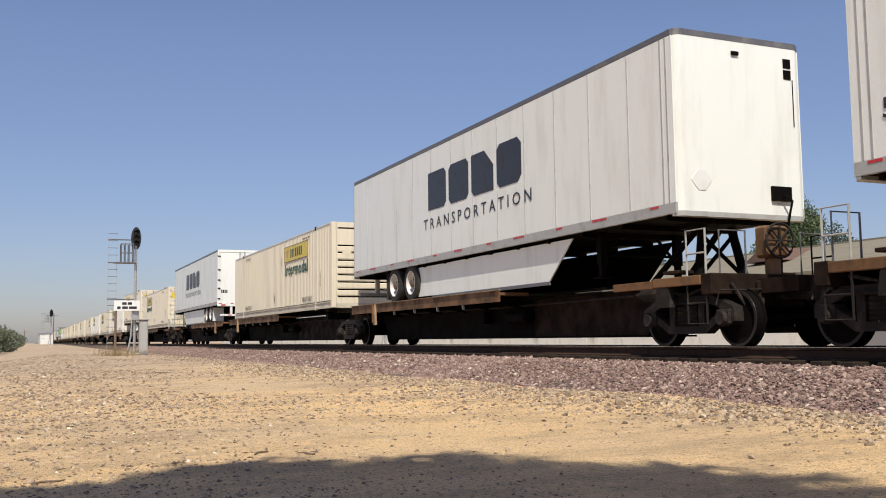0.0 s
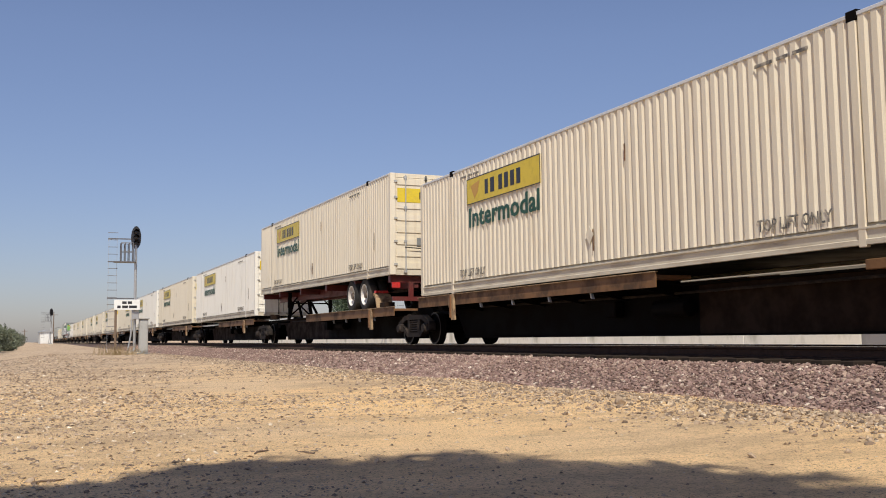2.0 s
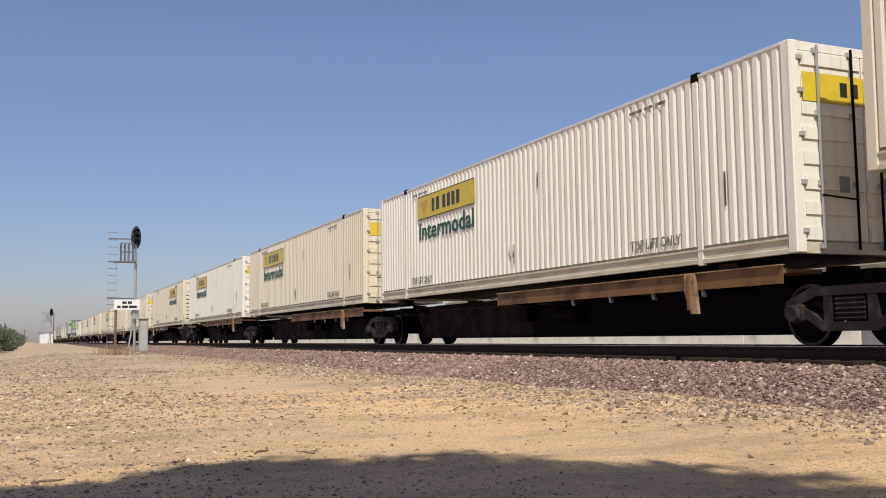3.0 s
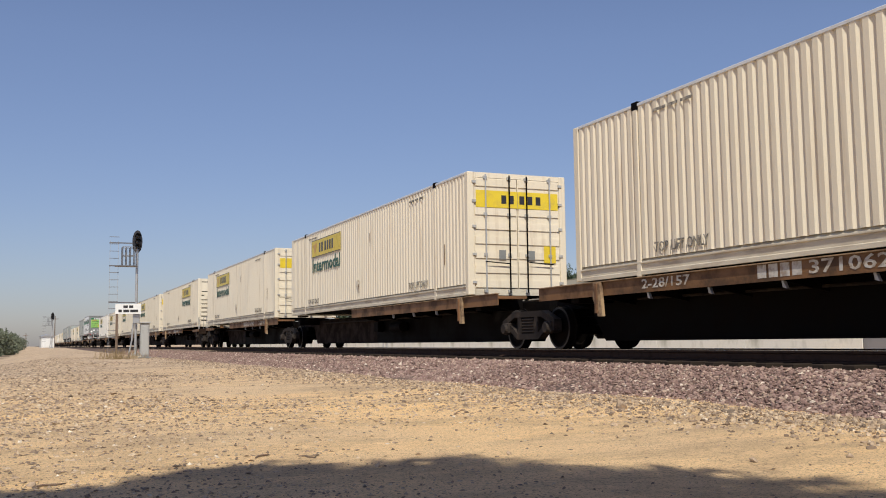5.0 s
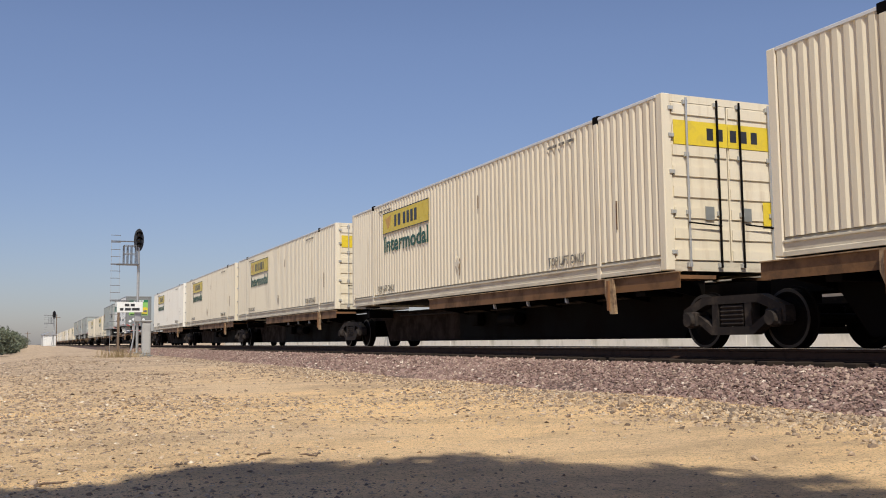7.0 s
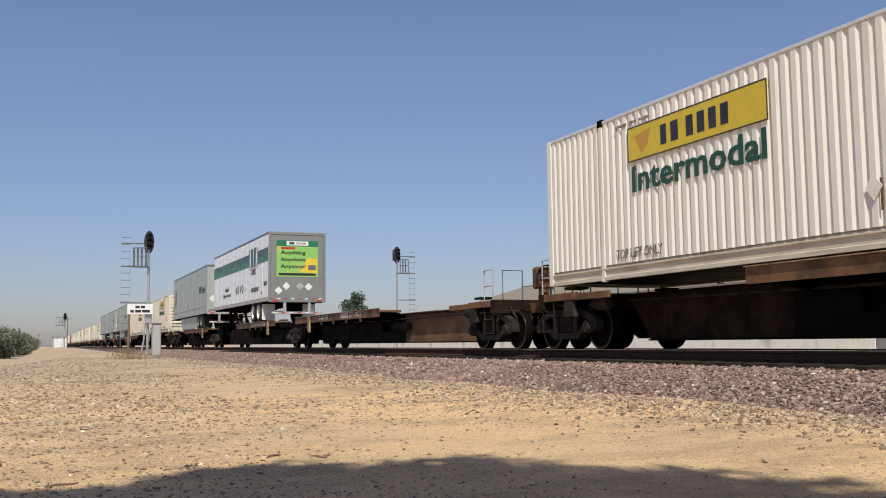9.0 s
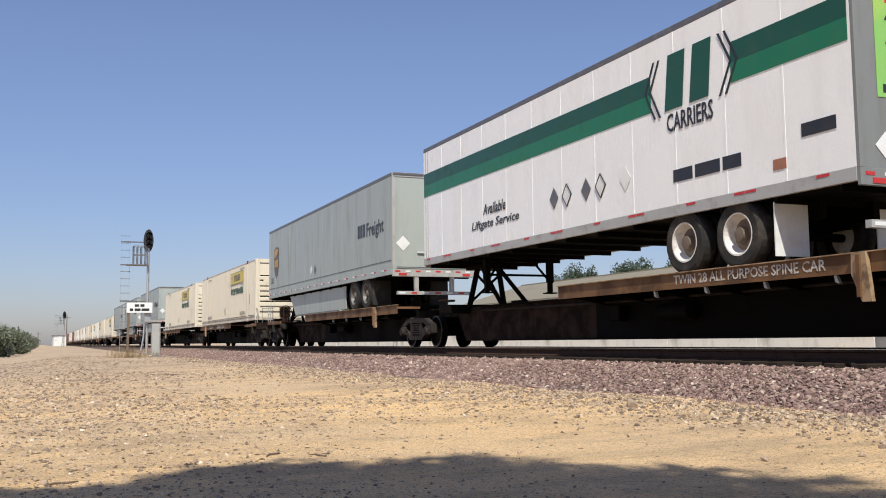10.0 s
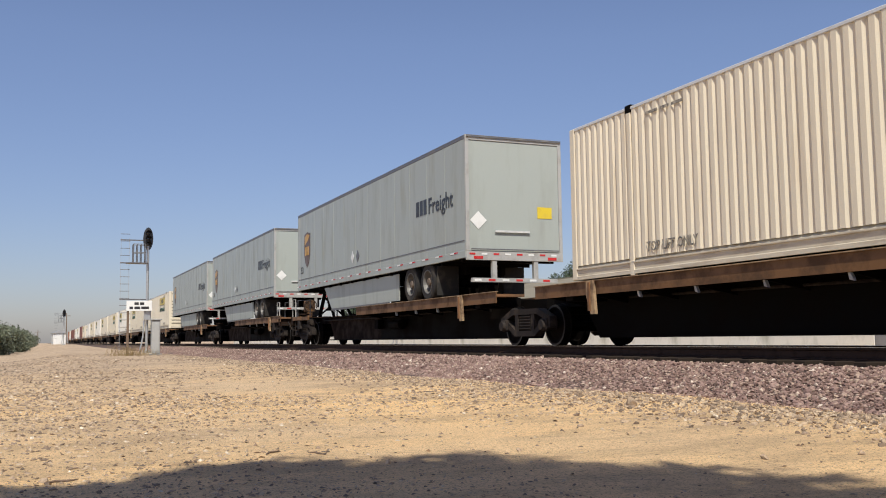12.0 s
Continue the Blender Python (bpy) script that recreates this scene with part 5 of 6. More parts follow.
def make_chassis():
    """Skeletal chassis that carries a container as a trailer; the deck of the frame is at z = 0."""
    c = thing("container_chassis", "red-oxide skeletal container chassis with white wheels", "trailer chassis", group="trailers on the train")
    for s in (-1, 1):
        part("main_beam", boxes((s * 0.45 - 0.06, s * 0.45 + 0.06, 0.2, L53 - 0.2, -0.34, -0.04)), RED_FRAME, c)
    for y in (0.25, 3.4, 6.5, 9.8, 13, L53 - 0.35):
        part("cross_beam", boxes((-1.25, 1.25, y - 0.09, y + 0.09, -0.2, -0.004)), RED_FRAME, c)
    running_gear(c, L53, (2.4, 3.65), L53 - 3.2, RED_FRAME)
    for s in (-1, 1):
        f = part("fender", prism(bmesh.new(), [(1.62, -0.46), (1.5, -0.50), (1.38, -0.62), (1.3, -0.9), (1.33, -0.9), (1.44, -0.66), (1.54, -0.56), (1.62, -0.52)], "x", s * 1.0 - 0.25, s * 1.0 + 0.25), BRACKET_TAN, c, "yellowed curved mudguard")
        part("marker", boxes((s * 1.0 - 0.2, s * 1.0 + 0.2, 1.56, 1.68, -0.45, -0.38)), RED, f, "red marker on the mudguard")
        part("tail_lamp", boxes((s * 1.1 - 0.12, s * 1.1 + 0.12, 0.10, 0.145, -0.35, -0.2)), RED, c, "red tail lamp")
    part("rear_bumper", boxes((-1.2, 1.2, 0.1, 0.2, -0.72, -0.6), (-0.7, -0.58, 0.1, 0.2, -0.6, -0.2), (0.58, 0.7, 0.1, 0.2, -0.6, -0.2)), RED_FRAME, c)
    return c


# ---------------------------------------------------------------- the spine cars
DECK = 1.145          # deck for trailer wheels, above the rails
BOX_Z = 1.235         # underside of a container, above the rails
VAN_Z = 2.125         # floor of a trailer, above the rails


def side_frame_mesh():
    """A cast truck side frame with two window openings, in the y-z plane."""
    bm = bmesh.new()
    prism(bm, [(-1.12, 0.38), (-0.72, 0.36), (-0.45, 0.20), (0.45, 0.20), (0.72, 0.36), (1.12, 0.38), (1.12, 0.52), (0.74, 0.50), (0.42, 0.32), (-0.42, 0.32), (-0.74, 0.50), (-1.12, 0.52)], "x", -0.09, 0.09)
    prism(bm, [(-1.12, 0.52), (-0.95, 0.52), (-0.55, 0.66), (0.55, 0.66), (0.95, 0.52), (1.12, 0.52), (1.10, 0.60), (0.62, 0.78), (-0.62, 0.78), (-1.10, 0.60)], "x", -0.085, 0.085)
    for y in (-0.36, 0.36):
        box(bm, -0.08, 0.08, y - 0.07, y + 0.07, 0.31, 0.67)
    for y in (-0.9, 0.9):
        box(bm, -0.13, 0.13, y - 0.15, y + 0.15, 0.33, 0.56, bevel=0.02)
    return finish(bm, "side_frame")


SIDE_FRAME = side_frame_mesh()
SIDE_FRAME.materials.append(STEEL)
WHEEL = finish(lathe_x(bmesh.new(), [(-0.07, 0.10), (-0.06, 0.16), (-0.035, 0.30), (-0.07, 0.36), (-0.07, 0.42), (0.055, 0.425), (0.06, 0.455), (0.085, 0.455), (0.085, 0.36), (0.04, 0.31), (0.05, 0.16), (0.09, 0.1)], n=32), "wheel")
WHEEL.materials.append(GRIME_SHADE)
TREAD = finish(lathe_x(bmesh.new(), [(-0.074, 0.375), (-0.074, 0.418), (-0.066, 0.4215), (-0.066, 0.375)], n=32, capped=False), "rim_face")
TREAD.materials.append(WHEEL_RIM)
CAP = finish(lathe_x(bmesh.new(), [(-0.11, 0.0), (-0.11, 0.10), (-0.03, 0.13), (0.05, 0.13)], n=14), "bearing_cap")
CAP.materials.append(STEEL)


def spring_mesh():
    edge = [(0.085 if k % 2 else 0.055, 0.33 + 0.031 * k) for k in range(11)]
    bm = prism(bmesh.new(), edge + [(-x, z) for x, z in edge[::-1]], "y", -0.24, 0.24)
    return finish(bm, "spring_nest")


SPRINGS = spring_mesh()
SPRINGS.materials.append(STEEL)


def truck_parts(car, y):
    """A two-axle truck under a car at y."""
    bolster = part("truck", boxes((-1.05, 1.05, y - 0.2, y + 0.2, 0.42, 0.66), (-0.35, 0.35, y - 0.35, y + 0.35, 0.66, 0.80)), GRIME_SHADE, car, "two-axle cast steel truck")
    for s in (-1, 1):
        part("side_frame", SIDE_FRAME, None, bolster).matrix_basis = pose(s * 1.0, y, 0)
        part("spring_nest", SPRINGS, None, bolster).matrix_basis = pose(s * 1.0, y, 0)
        for d in (-0.9, 0.9):
            flip = 0 if s < 0 else 180
            part("wheel", WHEEL, None, bolster).matrix_basis = pose(s * 0.78, y + d, 0.42, 0, 0, flip)
            part("rim_face", TREAD, None, bolster).matrix_basis = pose(s * 0.78, y + d, 0.42, 0, 0, flip)
            part("bearing_cap", CAP, None, bolster).matrix_basis = pose(s * 1.08, y + d, 0.43, 0, 0, flip)
    for d in (-0.9, 0.9):
        part("axle", tube(bmesh.new(), [(-1.0, y + d, 0.42), (1.0, y + d, 0.42)], 0.075, 8), GRIME_SHADE, bolster)
        part("brake_beam", boxes((-0.7, 0.7, y + d * 0.42 - 0.05, y + d * 0.42 + 0.05, 0.3, 0.42)), GRIME_SHADE, bolster)


def spine_unit(S0, S1, plat, trucks, lead_end, trail_end, hitch, load_kind, marks, deck_z=DECK, deck_end=11.1, deck_start=0.9, far=False):
    """One platform of an articulated spine car, from S0 to S1 along the train. plat: which end bears the wheel deck."""
    L = S1 - S0
    lab = "rusty brown empty spine car platform with wheel deck" if load_kind == "none" else "dark grimy steel spine car platform with rusty wheel deck"
    c = thing("spine_car", lab, "rail car", group="spine cars of the train")
    hw = 0.44
    # centre sill: deep in the middle, raised over the trucks
    y0, y1 = 0.15, L - 0.15
    a, b = (L - deck_end, L - deck_start) if plat == "trail" else (deck_start, deck_end)
    cut = a if plat == "trail" else b

    e0 = trucks[0] + 1.45
    e1 = trucks[1] - 1.45 if len(trucks) > 1 else L - 1.45

    def low(y):
        return 0.155 + 0.645 * min(1.0, max(0.0, (e0 + 0.5 - y) / 0.5, (y - e1 + 0.5) / 0.5))
    # under the wheel deck the spine is near black: the deck's shade as colour
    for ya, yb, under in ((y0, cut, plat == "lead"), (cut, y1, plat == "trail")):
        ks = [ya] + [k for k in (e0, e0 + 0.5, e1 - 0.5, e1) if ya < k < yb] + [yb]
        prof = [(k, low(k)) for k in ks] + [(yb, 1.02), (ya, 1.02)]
        mat = GRIME_SHADE if under else (RUST if load_kind == "none" else DARK_RUST)
        part("centre_sill", prism(bmesh.new(), prof, "x", -hw, hw), mat, c, "deep box-section spine, black with the deck's shade put in" if under else "deep box-section spine")
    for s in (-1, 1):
        part("sill_flange", boxes((s * hw - 0.14 * (s < 0), s * hw + 0.14 * (s > 0), 3.0, L - 3.0, 0.985, 1.02)), GRIME_SHADE, c)
        part("lower_flange", boxes((s * hw - 0.10 * (s < 0), s * hw + 0.10 * (s > 0), 3.7, L - 3.7, 0.155, 0.19)), GRIME_SHADE, c)
    # wheel deck
    for s in (-1, 1):
        x0, x1 = sorted((s * (hw + 0.15), s * 1.28))
        deck = part("wheel_deck", boxes((x0, x1, a, b, deck_z - 0.06, deck_z)), RUST, c, "rusty tread plate")
        xe = s * 1.28
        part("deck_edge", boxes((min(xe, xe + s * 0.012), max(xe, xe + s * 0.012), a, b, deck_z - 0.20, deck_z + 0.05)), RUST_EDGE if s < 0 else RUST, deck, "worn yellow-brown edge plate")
        # near lip in pale tan: the sunlight along the top edge is painted
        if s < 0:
            part("deck_lip", boxes((xe - 0.05, xe + 0.03, a, b, deck_z + 0.045, deck_z + 0.06)), BRACKET_TAN, deck, "worn upper lip with sunlight painted in")
        for k in range(0 if far else 7):
            y = a + 0.5 + (b - a - 1.0) * k / 6
            # brackets coloured near black to sink into the shade below the deck
            bm = prism(bmesh.new(), [(s * hw, 0.8), (s * hw, deck_z - 0.06), (s * 1.26, deck_z - 0.06), (s * 1.26, deck_z - 0.2)], "y", y - 0.03, y + 0.03)
            part("outrigger", bm, GRIME_SHADE, deck, "deck bracket")
            # pale tabs paint in the light caught by the near outrigger ends
            if s < 0 and k in (1, 2, 3, 4):
                bm = prism(bmesh.new(), [(y - 0.02, deck_z - 0.2), (y + 0.02, deck_z - 0.2), (y, deck_z - 0.29), (y - 0.07, deck_z - 0.31)], "x", -1.25, -1.2)
                part("tie_down_hook", bm, ALU, deck, "hooked outrigger tip, pale with painted light")
        y = (a + (1.9 if deck_start < 2 else 1.3)) if plat == "lead" else (b - 2.2)
        bm = prism(bmesh.new(), [(y - 0.10, deck_z + 0.05), (y + 0.12, deck_z + 0.05), (y + 0.13, deck_z - 0.22), (y - 0.02, deck_z - 0.56), (y - 0.17, deck_z - 0.56), (y - 0.14, deck_z - 0.3)], "x", s * 1.33 - 0.03, s * 1.33 + 0.03)
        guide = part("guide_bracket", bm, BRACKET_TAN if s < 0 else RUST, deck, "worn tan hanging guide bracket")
        part("gusset", boxes((s * 1.33 - 0.06, s * 1.33 + 0.06, y - 0.03, y + 0.03, deck_z - 0.5, deck_z + 0.02)), RUST, guide)
    # container pedestals
    for y in () if far else (2.1, L - 2.1):
        for s in (-1, 1):
            bm = boxes((s * 1.05 - 0.16, s * 1.05 + 0.16, y - 0.2, y + 0.2, deck_z + 0.004, BOX_Z - 0.032), bevel=0.01)
            part("pedestal", bm, DARK_RUST, c, "container pedestal")
        part("bolster_arm", boxes((-1.2, 1.2, y - 0.14, y + 0.14, 0.86, deck_z - 0.065), bevel=0.01), GRIME_SHADE, c)
    # trailer hitch
    if hitch:
        yh = 2.4 if hitch == "lead" else L - 2.4
        d = 1 if hitch == "lead" else -1
        top = VAN_Z - 0.06
        bm = boxes((-0.42, 0.42, yh - 0.45, yh + 0.45, top - 0.09, top))
        for s in (-1, 1):
            tube(bm, [(s * 0.5, yh - d * 0.1, 1.0), (s * 0.3, yh, top - 0.08)], 0.075, 8)
            tube(bm, [(s * 0.36, yh + d * 1.5, 1.0), (s * 0.24, yh + d * 0.2, top - 0.1)], 0.055, 8)
            tube(bm, [(s * 0.5, yh - d * 0.1, 1.1), (-s * 0.35, yh, top - 0.2)], 0.035, 6)
        part("trailer_hitch", bm, GRIME_SHADE, c, "black fifth-wheel hitch stand")
    for y in trucks:
        truck_parts(c, y)
    # an end of the whole car: end sill, platform, ladders, brake wheel, coupler
    for here, y, d in ((lead_end, 0.0, 1), (trail_end, L, -1)):
        if not here:
            continue
        def span(u, v):
            return min(y + d * u, y + d * v), max(y + d * u, y + d * v)
        part("end_sill", boxes((-1.3, 1.3, *span(1.0, 1.25), 0.78, 1.10), bevel=0.015), DARK_RUST, c)
        platform = part("end_platform", boxes(*[(-1.28, 1.28, *span(1.27 + 0.1 * k, 1.34 + 0.1 * k), 1.03, 1.07) for k in range(12)]), RUST, c, "rusty slatted end walkway")
        for s in (-1, 1):
            part("side_sill", boxes((s * 1.26 - 0.05, s * 1.26 + 0.05, *span(1.25, 2.44), 0.94, 1.085), bevel=0.01), RUST_EDGE, platform, "worn yellow-brown walkway edge")
            part("corner_bracket", prism(bmesh.new(), [(y + d * 2.05, 0.93), (y + d * 2.35, 0.93), (y + d * 2.42, 0.62), (y + d * 2.0, 0.62)], "x", s * 1.25 - 0.05, s * 1.25 + 0.05), STEEL, c, "grimy hanging bracket")
            part("end_handrail", tube(bmesh.new(), [(s * 0.55, y + d * 1.1, 1.08), (s * 0.55, y + d * 1.1, 1.76), (s * 1.05, y + d * 1.1, 1.76), (s * 1.05, y + d * 1.1, 1.08)], 0.017, 6), DARK_RAIL, c)
            part("hose", tube(bmesh.new(), [(s * 0.95, y + d * 0.98, 0.95), (s * 0.8, y + d * 0.85, 0.62), (s * 0.55, y + d * 0.8, 0.55), (s * 0.4, y + d * 0.92, 0.72)], 0.028, 6), STEEL, c, "hanging air hose")
        part("draft_pocket", boxes((-0.48, 0.48, *span(0.92, 2.3), 0.60, 1.0), bevel=0.03), DARK_RUST, c, "rusty coupler housing")
        part("uncoupling_lever", tube(bmesh.new(), [(-1.28, y + d * 0.94, 0.62), (-1.2, y + d * 0.94, 0.84), (-0.3, y + d * 0.9, 0.86), (-0.1, y + d * 0.45, 0.95)], 0.014, 6), STEEL, c, "bent uncoupling rod")
        part("brake_cylinder", lathe_x(bmesh.new(), [(-0.3, 0.0), (-0.28, 0.13), (0.2, 0.13), (0.24, 0.06), (0.42, 0.04), (0.42, 0.0)], 0, 0, 12), STEEL, c).matrix_basis = pose(-0.98, y + d * 2.9, 0.86, 0, 0, 90)
        part("pipe_bundle", tube(tube(bmesh.new(), [(-1.1, y + d * 1.4, 0.9), (-1.08, y + d * 1.9, 0.8), (-0.7, y + d * 2.2, 0.9)], 0.025, 6), [(-1.16, y + d * 1.3, 0.72), (-1.15, y + d * 1.8, 0.66), (-0.9, y + d * 2.6, 0.8)], 0.022, 6), STEEL, c)
        coupler = part("coupler", boxes((-0.15, 0.15, min(y + d * 0.1, y + d * 1.0), max(y + d * 0.1, y + d * 1.0), 0.70, 0.92), (-0.22, 0.22, min(y, y + d * 0.3), max(y, y + d * 0.3), 0.66, 0.98), bevel=0.03), STEEL, c, "knuckle coupler")
        part("air_hose", tube(bmesh.new(), [(0.3, y + d * 0.9, 0.75), (0.34, y + d * 0.5, 0.45), (0.25, y + d * 0.1, 0.42)], 0.03, 6), GRIME_SHADE, coupler)
        for s in (-1, 1):
            bm = bmesh.new()
            x, ya, yb = s * 1.27, y + d * 1.15, y + d * 1.6
            tube(bm, [(x, ya, 1.06), (x, ya, 1.78), (x, yb, 1.78), (x, yb, 1.06)], 0.018, 6)
            tube(bm, [(x, ya, 1.42), (x, yb, 1.42)], 0.016, 6)
            part("grab_rail", bm, ALU if s < 0 else GRIME_SHADE, c)
            bm = bmesh.new()
            tube(bm, [(x, ya, 0.98), (x, ya, 0.35), (x, yb, 0.35), (x, yb, 0.98)], 0.02, 6)
            tube(bm, [(x, ya, 0.66), (x, yb, 0.66)], 0.018, 6)
            part("step_ladder", bm, STEEL, c, "sill step")
            ye = sorted((y + d * 2.45, y + d * 3.6))
            part("side_plate", boxes((x - 0.03, x + 0.03, ye[0], ye[1], 0.93, 1.06), bevel=0.01), RUST_EDGE, c, "worn yellow-brown side plate")
        if here == "brake":
            bm = boxes((-0.2, 0.26, *span(1.03, 1.3), 1.36, 1.86), (-0.08, 0.14, *span(1.06, 1.25), 1.06, 1.38), bevel=0.04)
            stand = part("brake_stand", bm, RUST_EDGE, c, "yellow-brown hand-brake housing")
            part("brake_chain", tube(bmesh.new(), [(0.2, y + d * 1.15, 1.4), (0.24, y + d * 1.2, 0.9), (0.2, y + d * 1.8, 0.7)], 0.02, 6), STEEL, stand)
            bm = bmesh.new()
            n = 20
            ring = [(0.03 + 0.27 * math.cos(2 * math.pi * k / n), y + d * 0.98, 1.62 + 0.27 * math.sin(2 * math.pi * k / n)) for k in range(n + 1)]
            tube(bm, ring, 0.02, 6)
            for k in range(4):
                a2 = math.pi * k / 4
                tube(bm, [(0.03 + 0.27 * math.cos(a2), y + d * 0.98, 1.62 + 0.27 * math.sin(a2)), (0.03 - 0.27 * math.cos(a2), y + d * 0.98, 1.62 - 0.27 * math.sin(a2))], 0.014, 6)
            part("brake_wheel", bm, STEEL, stand, "round hand-brake wheel")
    # brake gear hanging at the spine
    ym = L * 0.5
    part("air_reservoir", lathe_x(bmesh.new(), [(-0.45, 0.0), (-0.43, 0.15), (0.43, 0.15), (0.45, 0.0)], 0, 0, 14), GRIME_SHADE, c).matrix_basis = pose(-0.62, ym - 1.2, 0.62, 0, 0, 90)
    part("brake_valve", boxes((-0.66, -0.46, ym + 0.5, ym + 0.85, 0.5, 0.8), bevel=0.02), GRIME_SHADE, c)
    part("brake_pipe", tube(bmesh.new(), [(-0.56, 3.2, 0.9), (-0.56, ym, 0.86), (-0.56, L - 3.2, 0.9)], 0.025, 6), STEEL, c)
    # marks on the deck's edge
    X = -1.28 - 0.016
    mid = (a + b) / 2
    if marks:
        q = mid - 2.3 if plat == "trail" else mid + 0.4
        for k in range(4):
            part("writing", boxes((X, X + 0.003, q + 0.36 + 0.22 * k, q + 0.53 + 0.22 * k, deck_z - 0.15, deck_z + 0.035)), MARK_WHITE, c, "faded white reporting-mark bar")
        lettering("lettering", "371062", 0.185, 1.3, MARK_WHITE, c, side_at(X, q - 0.42, deck_z - 0.058), "faded white number")
        lettering("lettering", "2-28/157", 0.16, 1.25, MARK_WHITE, c, side_at(X, b - 4.1 if plat == "trail" else a + 2.9, deck_z - 0.06), "faded white number")
    elif load_kind == "stripe":
        lettering("lettering", "TWIN 28 ALL PURPOSE SPINE CAR", 0.15, 3.2, MARK_WHITE, c, side_at(X, mid - 0.9, deck_z - 0.06), "faded white lettering")
    return c


# ---------------------------------------------------------------- the consist
# leading end along the train, load, length, first of its car, end that bears the deck
CONSIST = [
    (-7.45, "van", L53, 0, "lead"), (12.09, "block_nose", L53, 1, "trail"), (30.61, "ribs", L53, 0, "trail"), (51.49, "block", L53, 0, "lead"),
    (70.9, "doors", L53, 1, "trail"), (89.3, "chassis", L53, 0, "lead"), (106.63, "white", L53, 0, "lead"), (124.33, "doors", L53, 0, "lead"),
    (142.05, "white", L53, 0, "lead"), (160.83, "ribs", L53, 1, "trail"), (181.69, "doors", L53, 0, "lead"), (200.57, "doors", L53, 0, "lead"),
    (220.09, "ribs", L53, 1, "trail"), (238.63, "doors", L53, 0, "lead"), (256.6, "doors", L53, 0, "lead"), (273.6, "doors", L53, 0, "lead"),
    (291.04, "white", L53, 0, "lead"), (310.2, "none", 17.6, 1, "trail"), (332.64, "stripe", 14.6, 0, "lead"), (349.64, "shield", L53, 0, "lead"),
    (368.65, "ribs", L53, 1, "trail"), (387.68, "ribs", L53, 0, "trail"), (408.69, "shield", L53, 0, "lead"), (428.94, "shield", L53, 1, "lead"),
    (447.1, "shield", L53, 0, "lead"), (465.5, "ribs", L53, 0, "lead"), (484.6, "doors", L53, 1, "trail"), (503.1, "white", L53, 0, "lead"),
    (521.6, "ribs", L53, 0, "lead"), (540.6, "doors", L53, 1, "trail"), (559.1, "white", L53, 0, "lead"), (577.6, "doors", L53, 0, "lead"),
    (596.6, "white", L53, 1, "trail"), (615.1, "doors", L53, 0, "lead"), (633.6, "maroon", L53, 0, "lead"), (652.6, "white", L53, 1, "trail"),
    (671.1, "white", L53, 0, "lead"), (689.6, "maroon", L53, 0, "lead"), (708.6, "maroon", L53, 1, "trail"), (727.1, "white", L53, 0, "lead"),
    (745.6, "orange", L53, 0, "lead")]
MOVING = []           # thing, place along the train, height, tilt


def ride(ob, S, z, tilt=0.0):
    ob.matrix_basis = pose(TRACK_X, S, z, tilt)
    MOVING.append((ob, S, z, tilt))


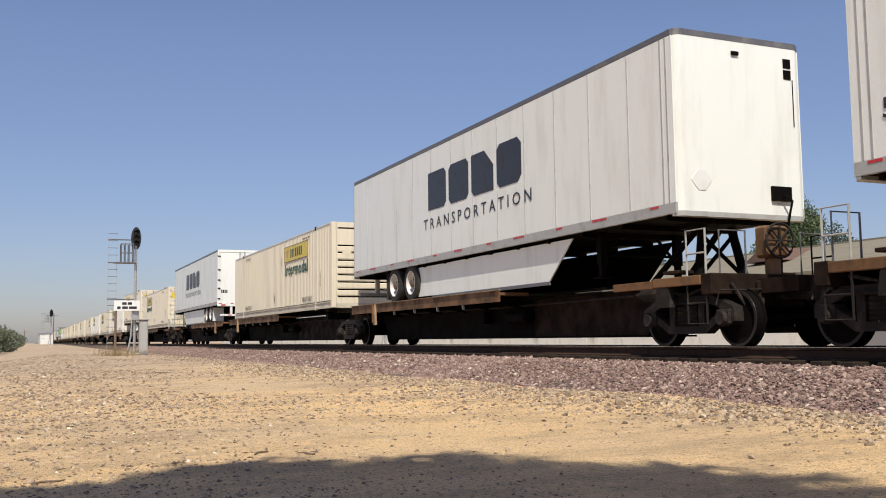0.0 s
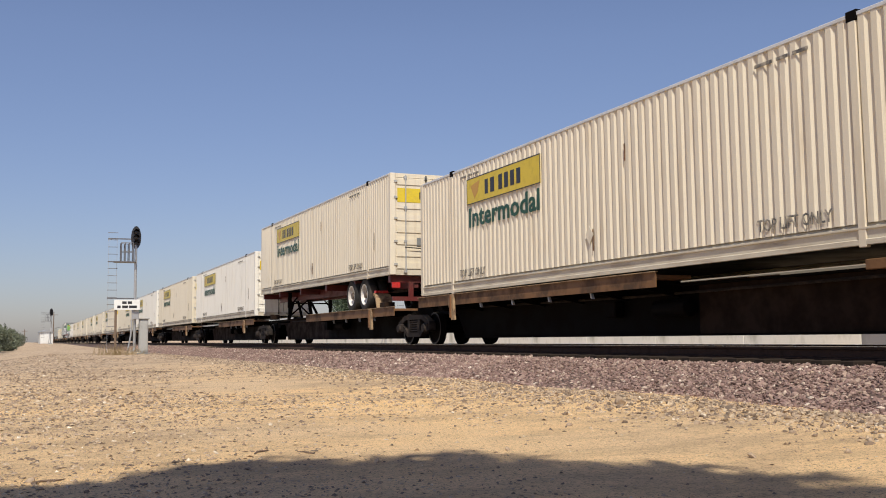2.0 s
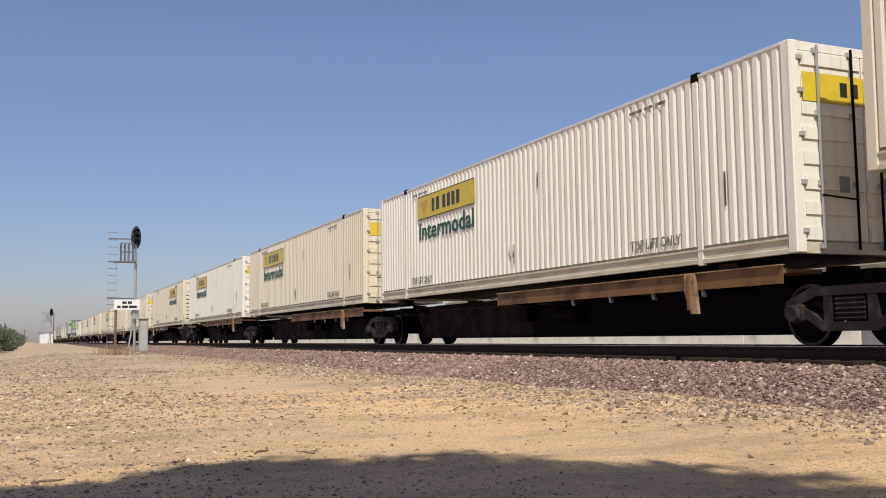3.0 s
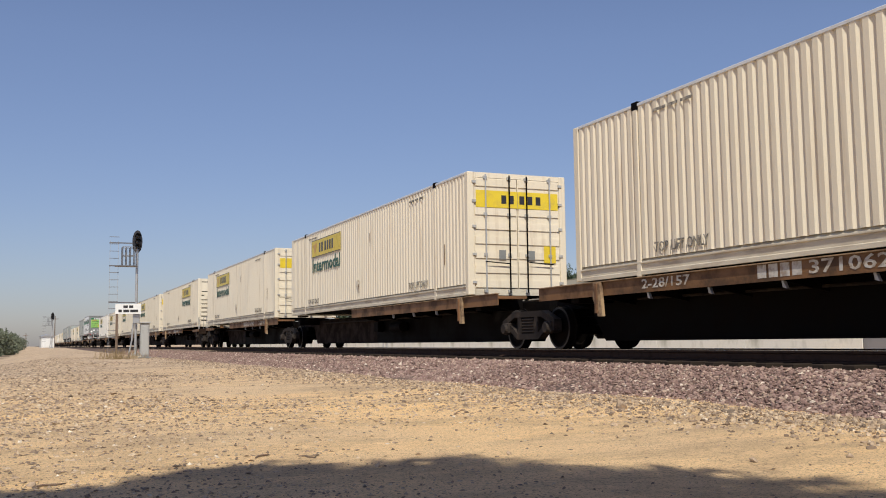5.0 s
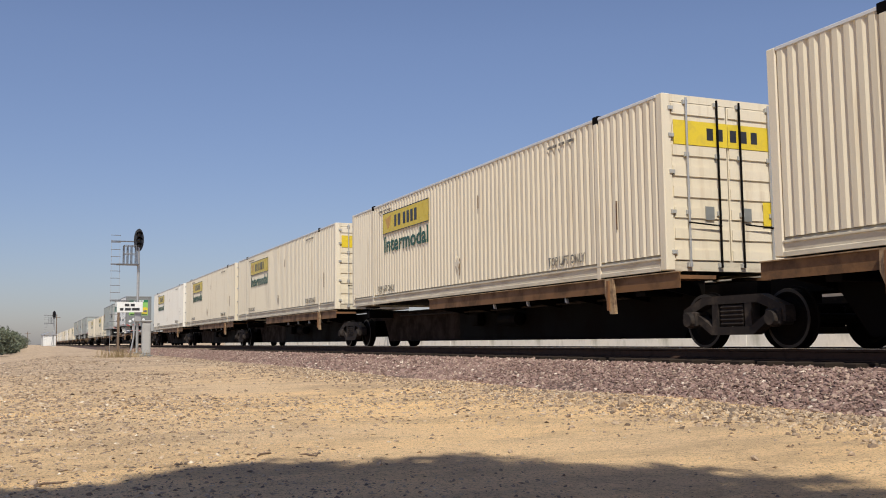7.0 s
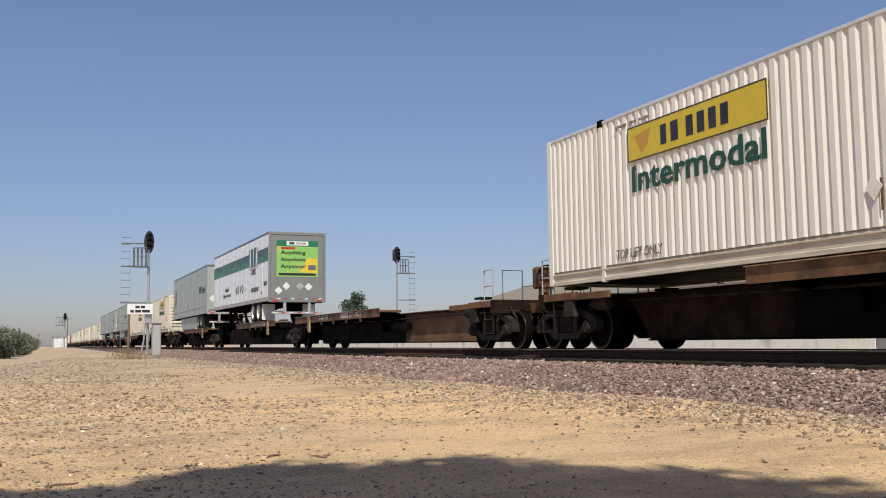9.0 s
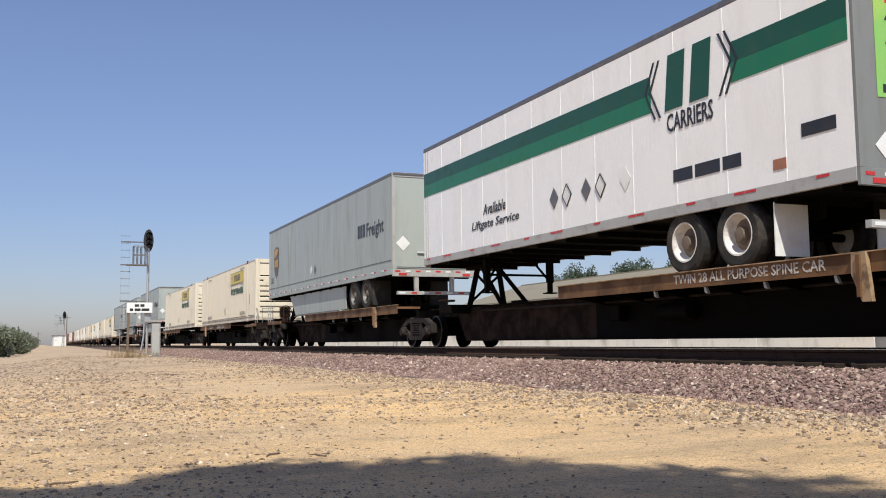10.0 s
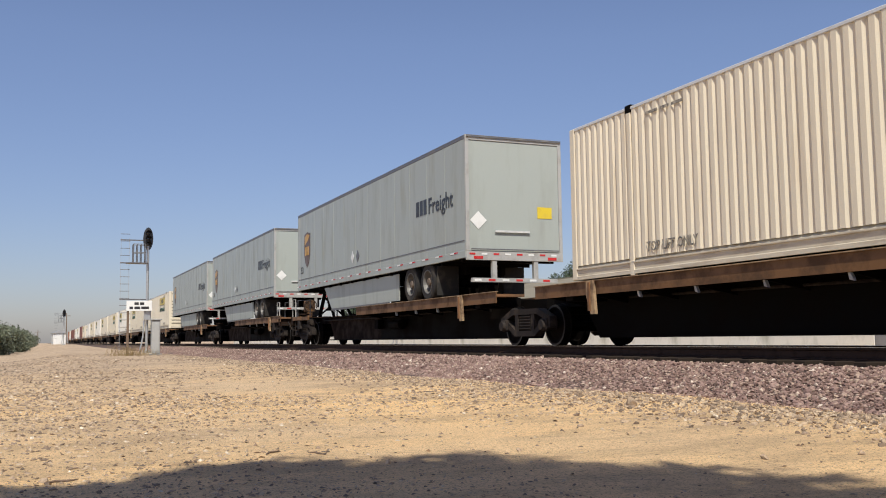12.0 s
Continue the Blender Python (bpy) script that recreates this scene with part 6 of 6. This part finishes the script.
def build_train():
    masters = {
        "ribs": make_container(True, CREAM, CREAM_RAIL, "weathered cream corrugated container, ribbed front end first"),
        "doors": make_container(False, CREAM, CREAM_RAIL, "weathered cream corrugated container, barred doors first"),
        "white": make_container(False, IVORY, CREAM_RAIL, "cleaner white corrugated container, barred doors first"),
        "orange": make_container(False, ORANGE, ORANGE, "faded orange corrugated container far down the train", False, False),
        "maroon": make_container(False, MAROON, MAROON, "dark brown corrugated container far down the train", False, False),
        "block_nose": make_trailer(L53, False, WHITE, "white van trailer with heavy black mark, nose first", 13, "red", True, "block_nose"),
        "block": make_trailer(L53, True, WHITE, "white van trailer with heavy black mark, doors first", 13, "red", True, "block"),
        "van": make_trailer(L53, True, WHITE, "plain white van trailer riding on the train", 13, "red", True, "none"),
        "stripe": make_trailer(14.6, True, BRIGHT_WHITE, "white van trailer with green stripes and rear poster", 12, "red", False, "stripe", H=3.06, doors=False),
        "shield": make_trailer(L53, True, GREY_PAINT, "light grey van trailer with brown shield emblem", 13, "grey", True, "shield", doors=False),
    }
    used = set()
    gaps = []
    for i, (S, load, L, first, plat) in enumerate(CONSIST):
        prev_end = CONSIST[i - 1][0] + CONSIST[i - 1][2] if i else S - 2.4
        gaps.append((prev_end + S) / 2 if load != "stripe" else 328.7)
    gaps.append(CONSIST[-1][0] + L53 + 1.2)
    for i, (S, load, L, first, plat) in enumerate(CONSIST):
        if load not in ("none", "chassis"):
            ob = masters[load] if load not in used else copy_thing(masters[load], Matrix())
            used.add(load)
            ride(ob, S, RAIL_Z + (BOX_Z if load in ("ribs", "doors", "white", "orange", "maroon") else VAN_Z), 0.2 if load == "stripe" else 0.0)
        if load == "chassis":
            ride(make_chassis(), S, RAIL_Z + VAN_Z - 0.19, 0.6)
            ride(copy_thing(masters["doors"], Matrix()), S, RAIL_Z + VAN_Z - 0.186, 0.6)
        last = i + 1 == len(CONSIST) or CONSIST[i + 1][3]
        S0, S1 = gaps[i], gaps[i + 1]
        trucks = [max(S + 0.2 - S0, 1.7)] if first else [0.0]
        if last:
            trucks.append(min(S + L - 0.2 - S0, S1 - S0 - 1.7))
        hitch = {"block_nose": "lead", "block": "trail", "van": "trail", "chassis": "trail", "stripe": "trail", "shield": "trail"}.get(load)
        unit = spine_unit(S0, S1, plat, trucks, "brake" if first else "", "plain" if last else "", hitch, load, load == "none" or (load == "ribs" and first) or i == 11, *{5: (DECK - 0.155, 10.0), 6: (DECK - 0.10, 9.4), 7: (DECK - 0.10, 9.4), 18: (DECK, 11.5, 2.7)}.get(i, (DECK, 11.1)), far=i > 27)
        ride(unit, S0, RAIL_Z)


SPEED = 32.36         # metres a second
# small unevenness of the film's pace: seconds, metres
PACE = [(0.0, 0.06), (0.5, 0.02), (1.0, 0.02), (1.5, 0.12), (2.0, -0.35), (2.5, 0.13), (3.0, -0.02), (4.0, 0.0), (5.0, 0.04), (5.5, 0.04), (6.0, 0.18),
        (6.5, -0.26), (7.5, 0.0), (8.5, 0.12), (9.0, -0.62), (9.5, -0.09), (10.0, 0.36), (10.5, 0.42), (11.0, 0.62), (11.5, -0.33), (12.0, -0.13)]


def motions():
    for ob, S, z, tilt in MOVING:
        walk(ob, [(t, pose(TRACK_X, S - SPEED * t - d, z, tilt)) for t, d in PACE])


build_place()
build_train()
build_stones()
motions()
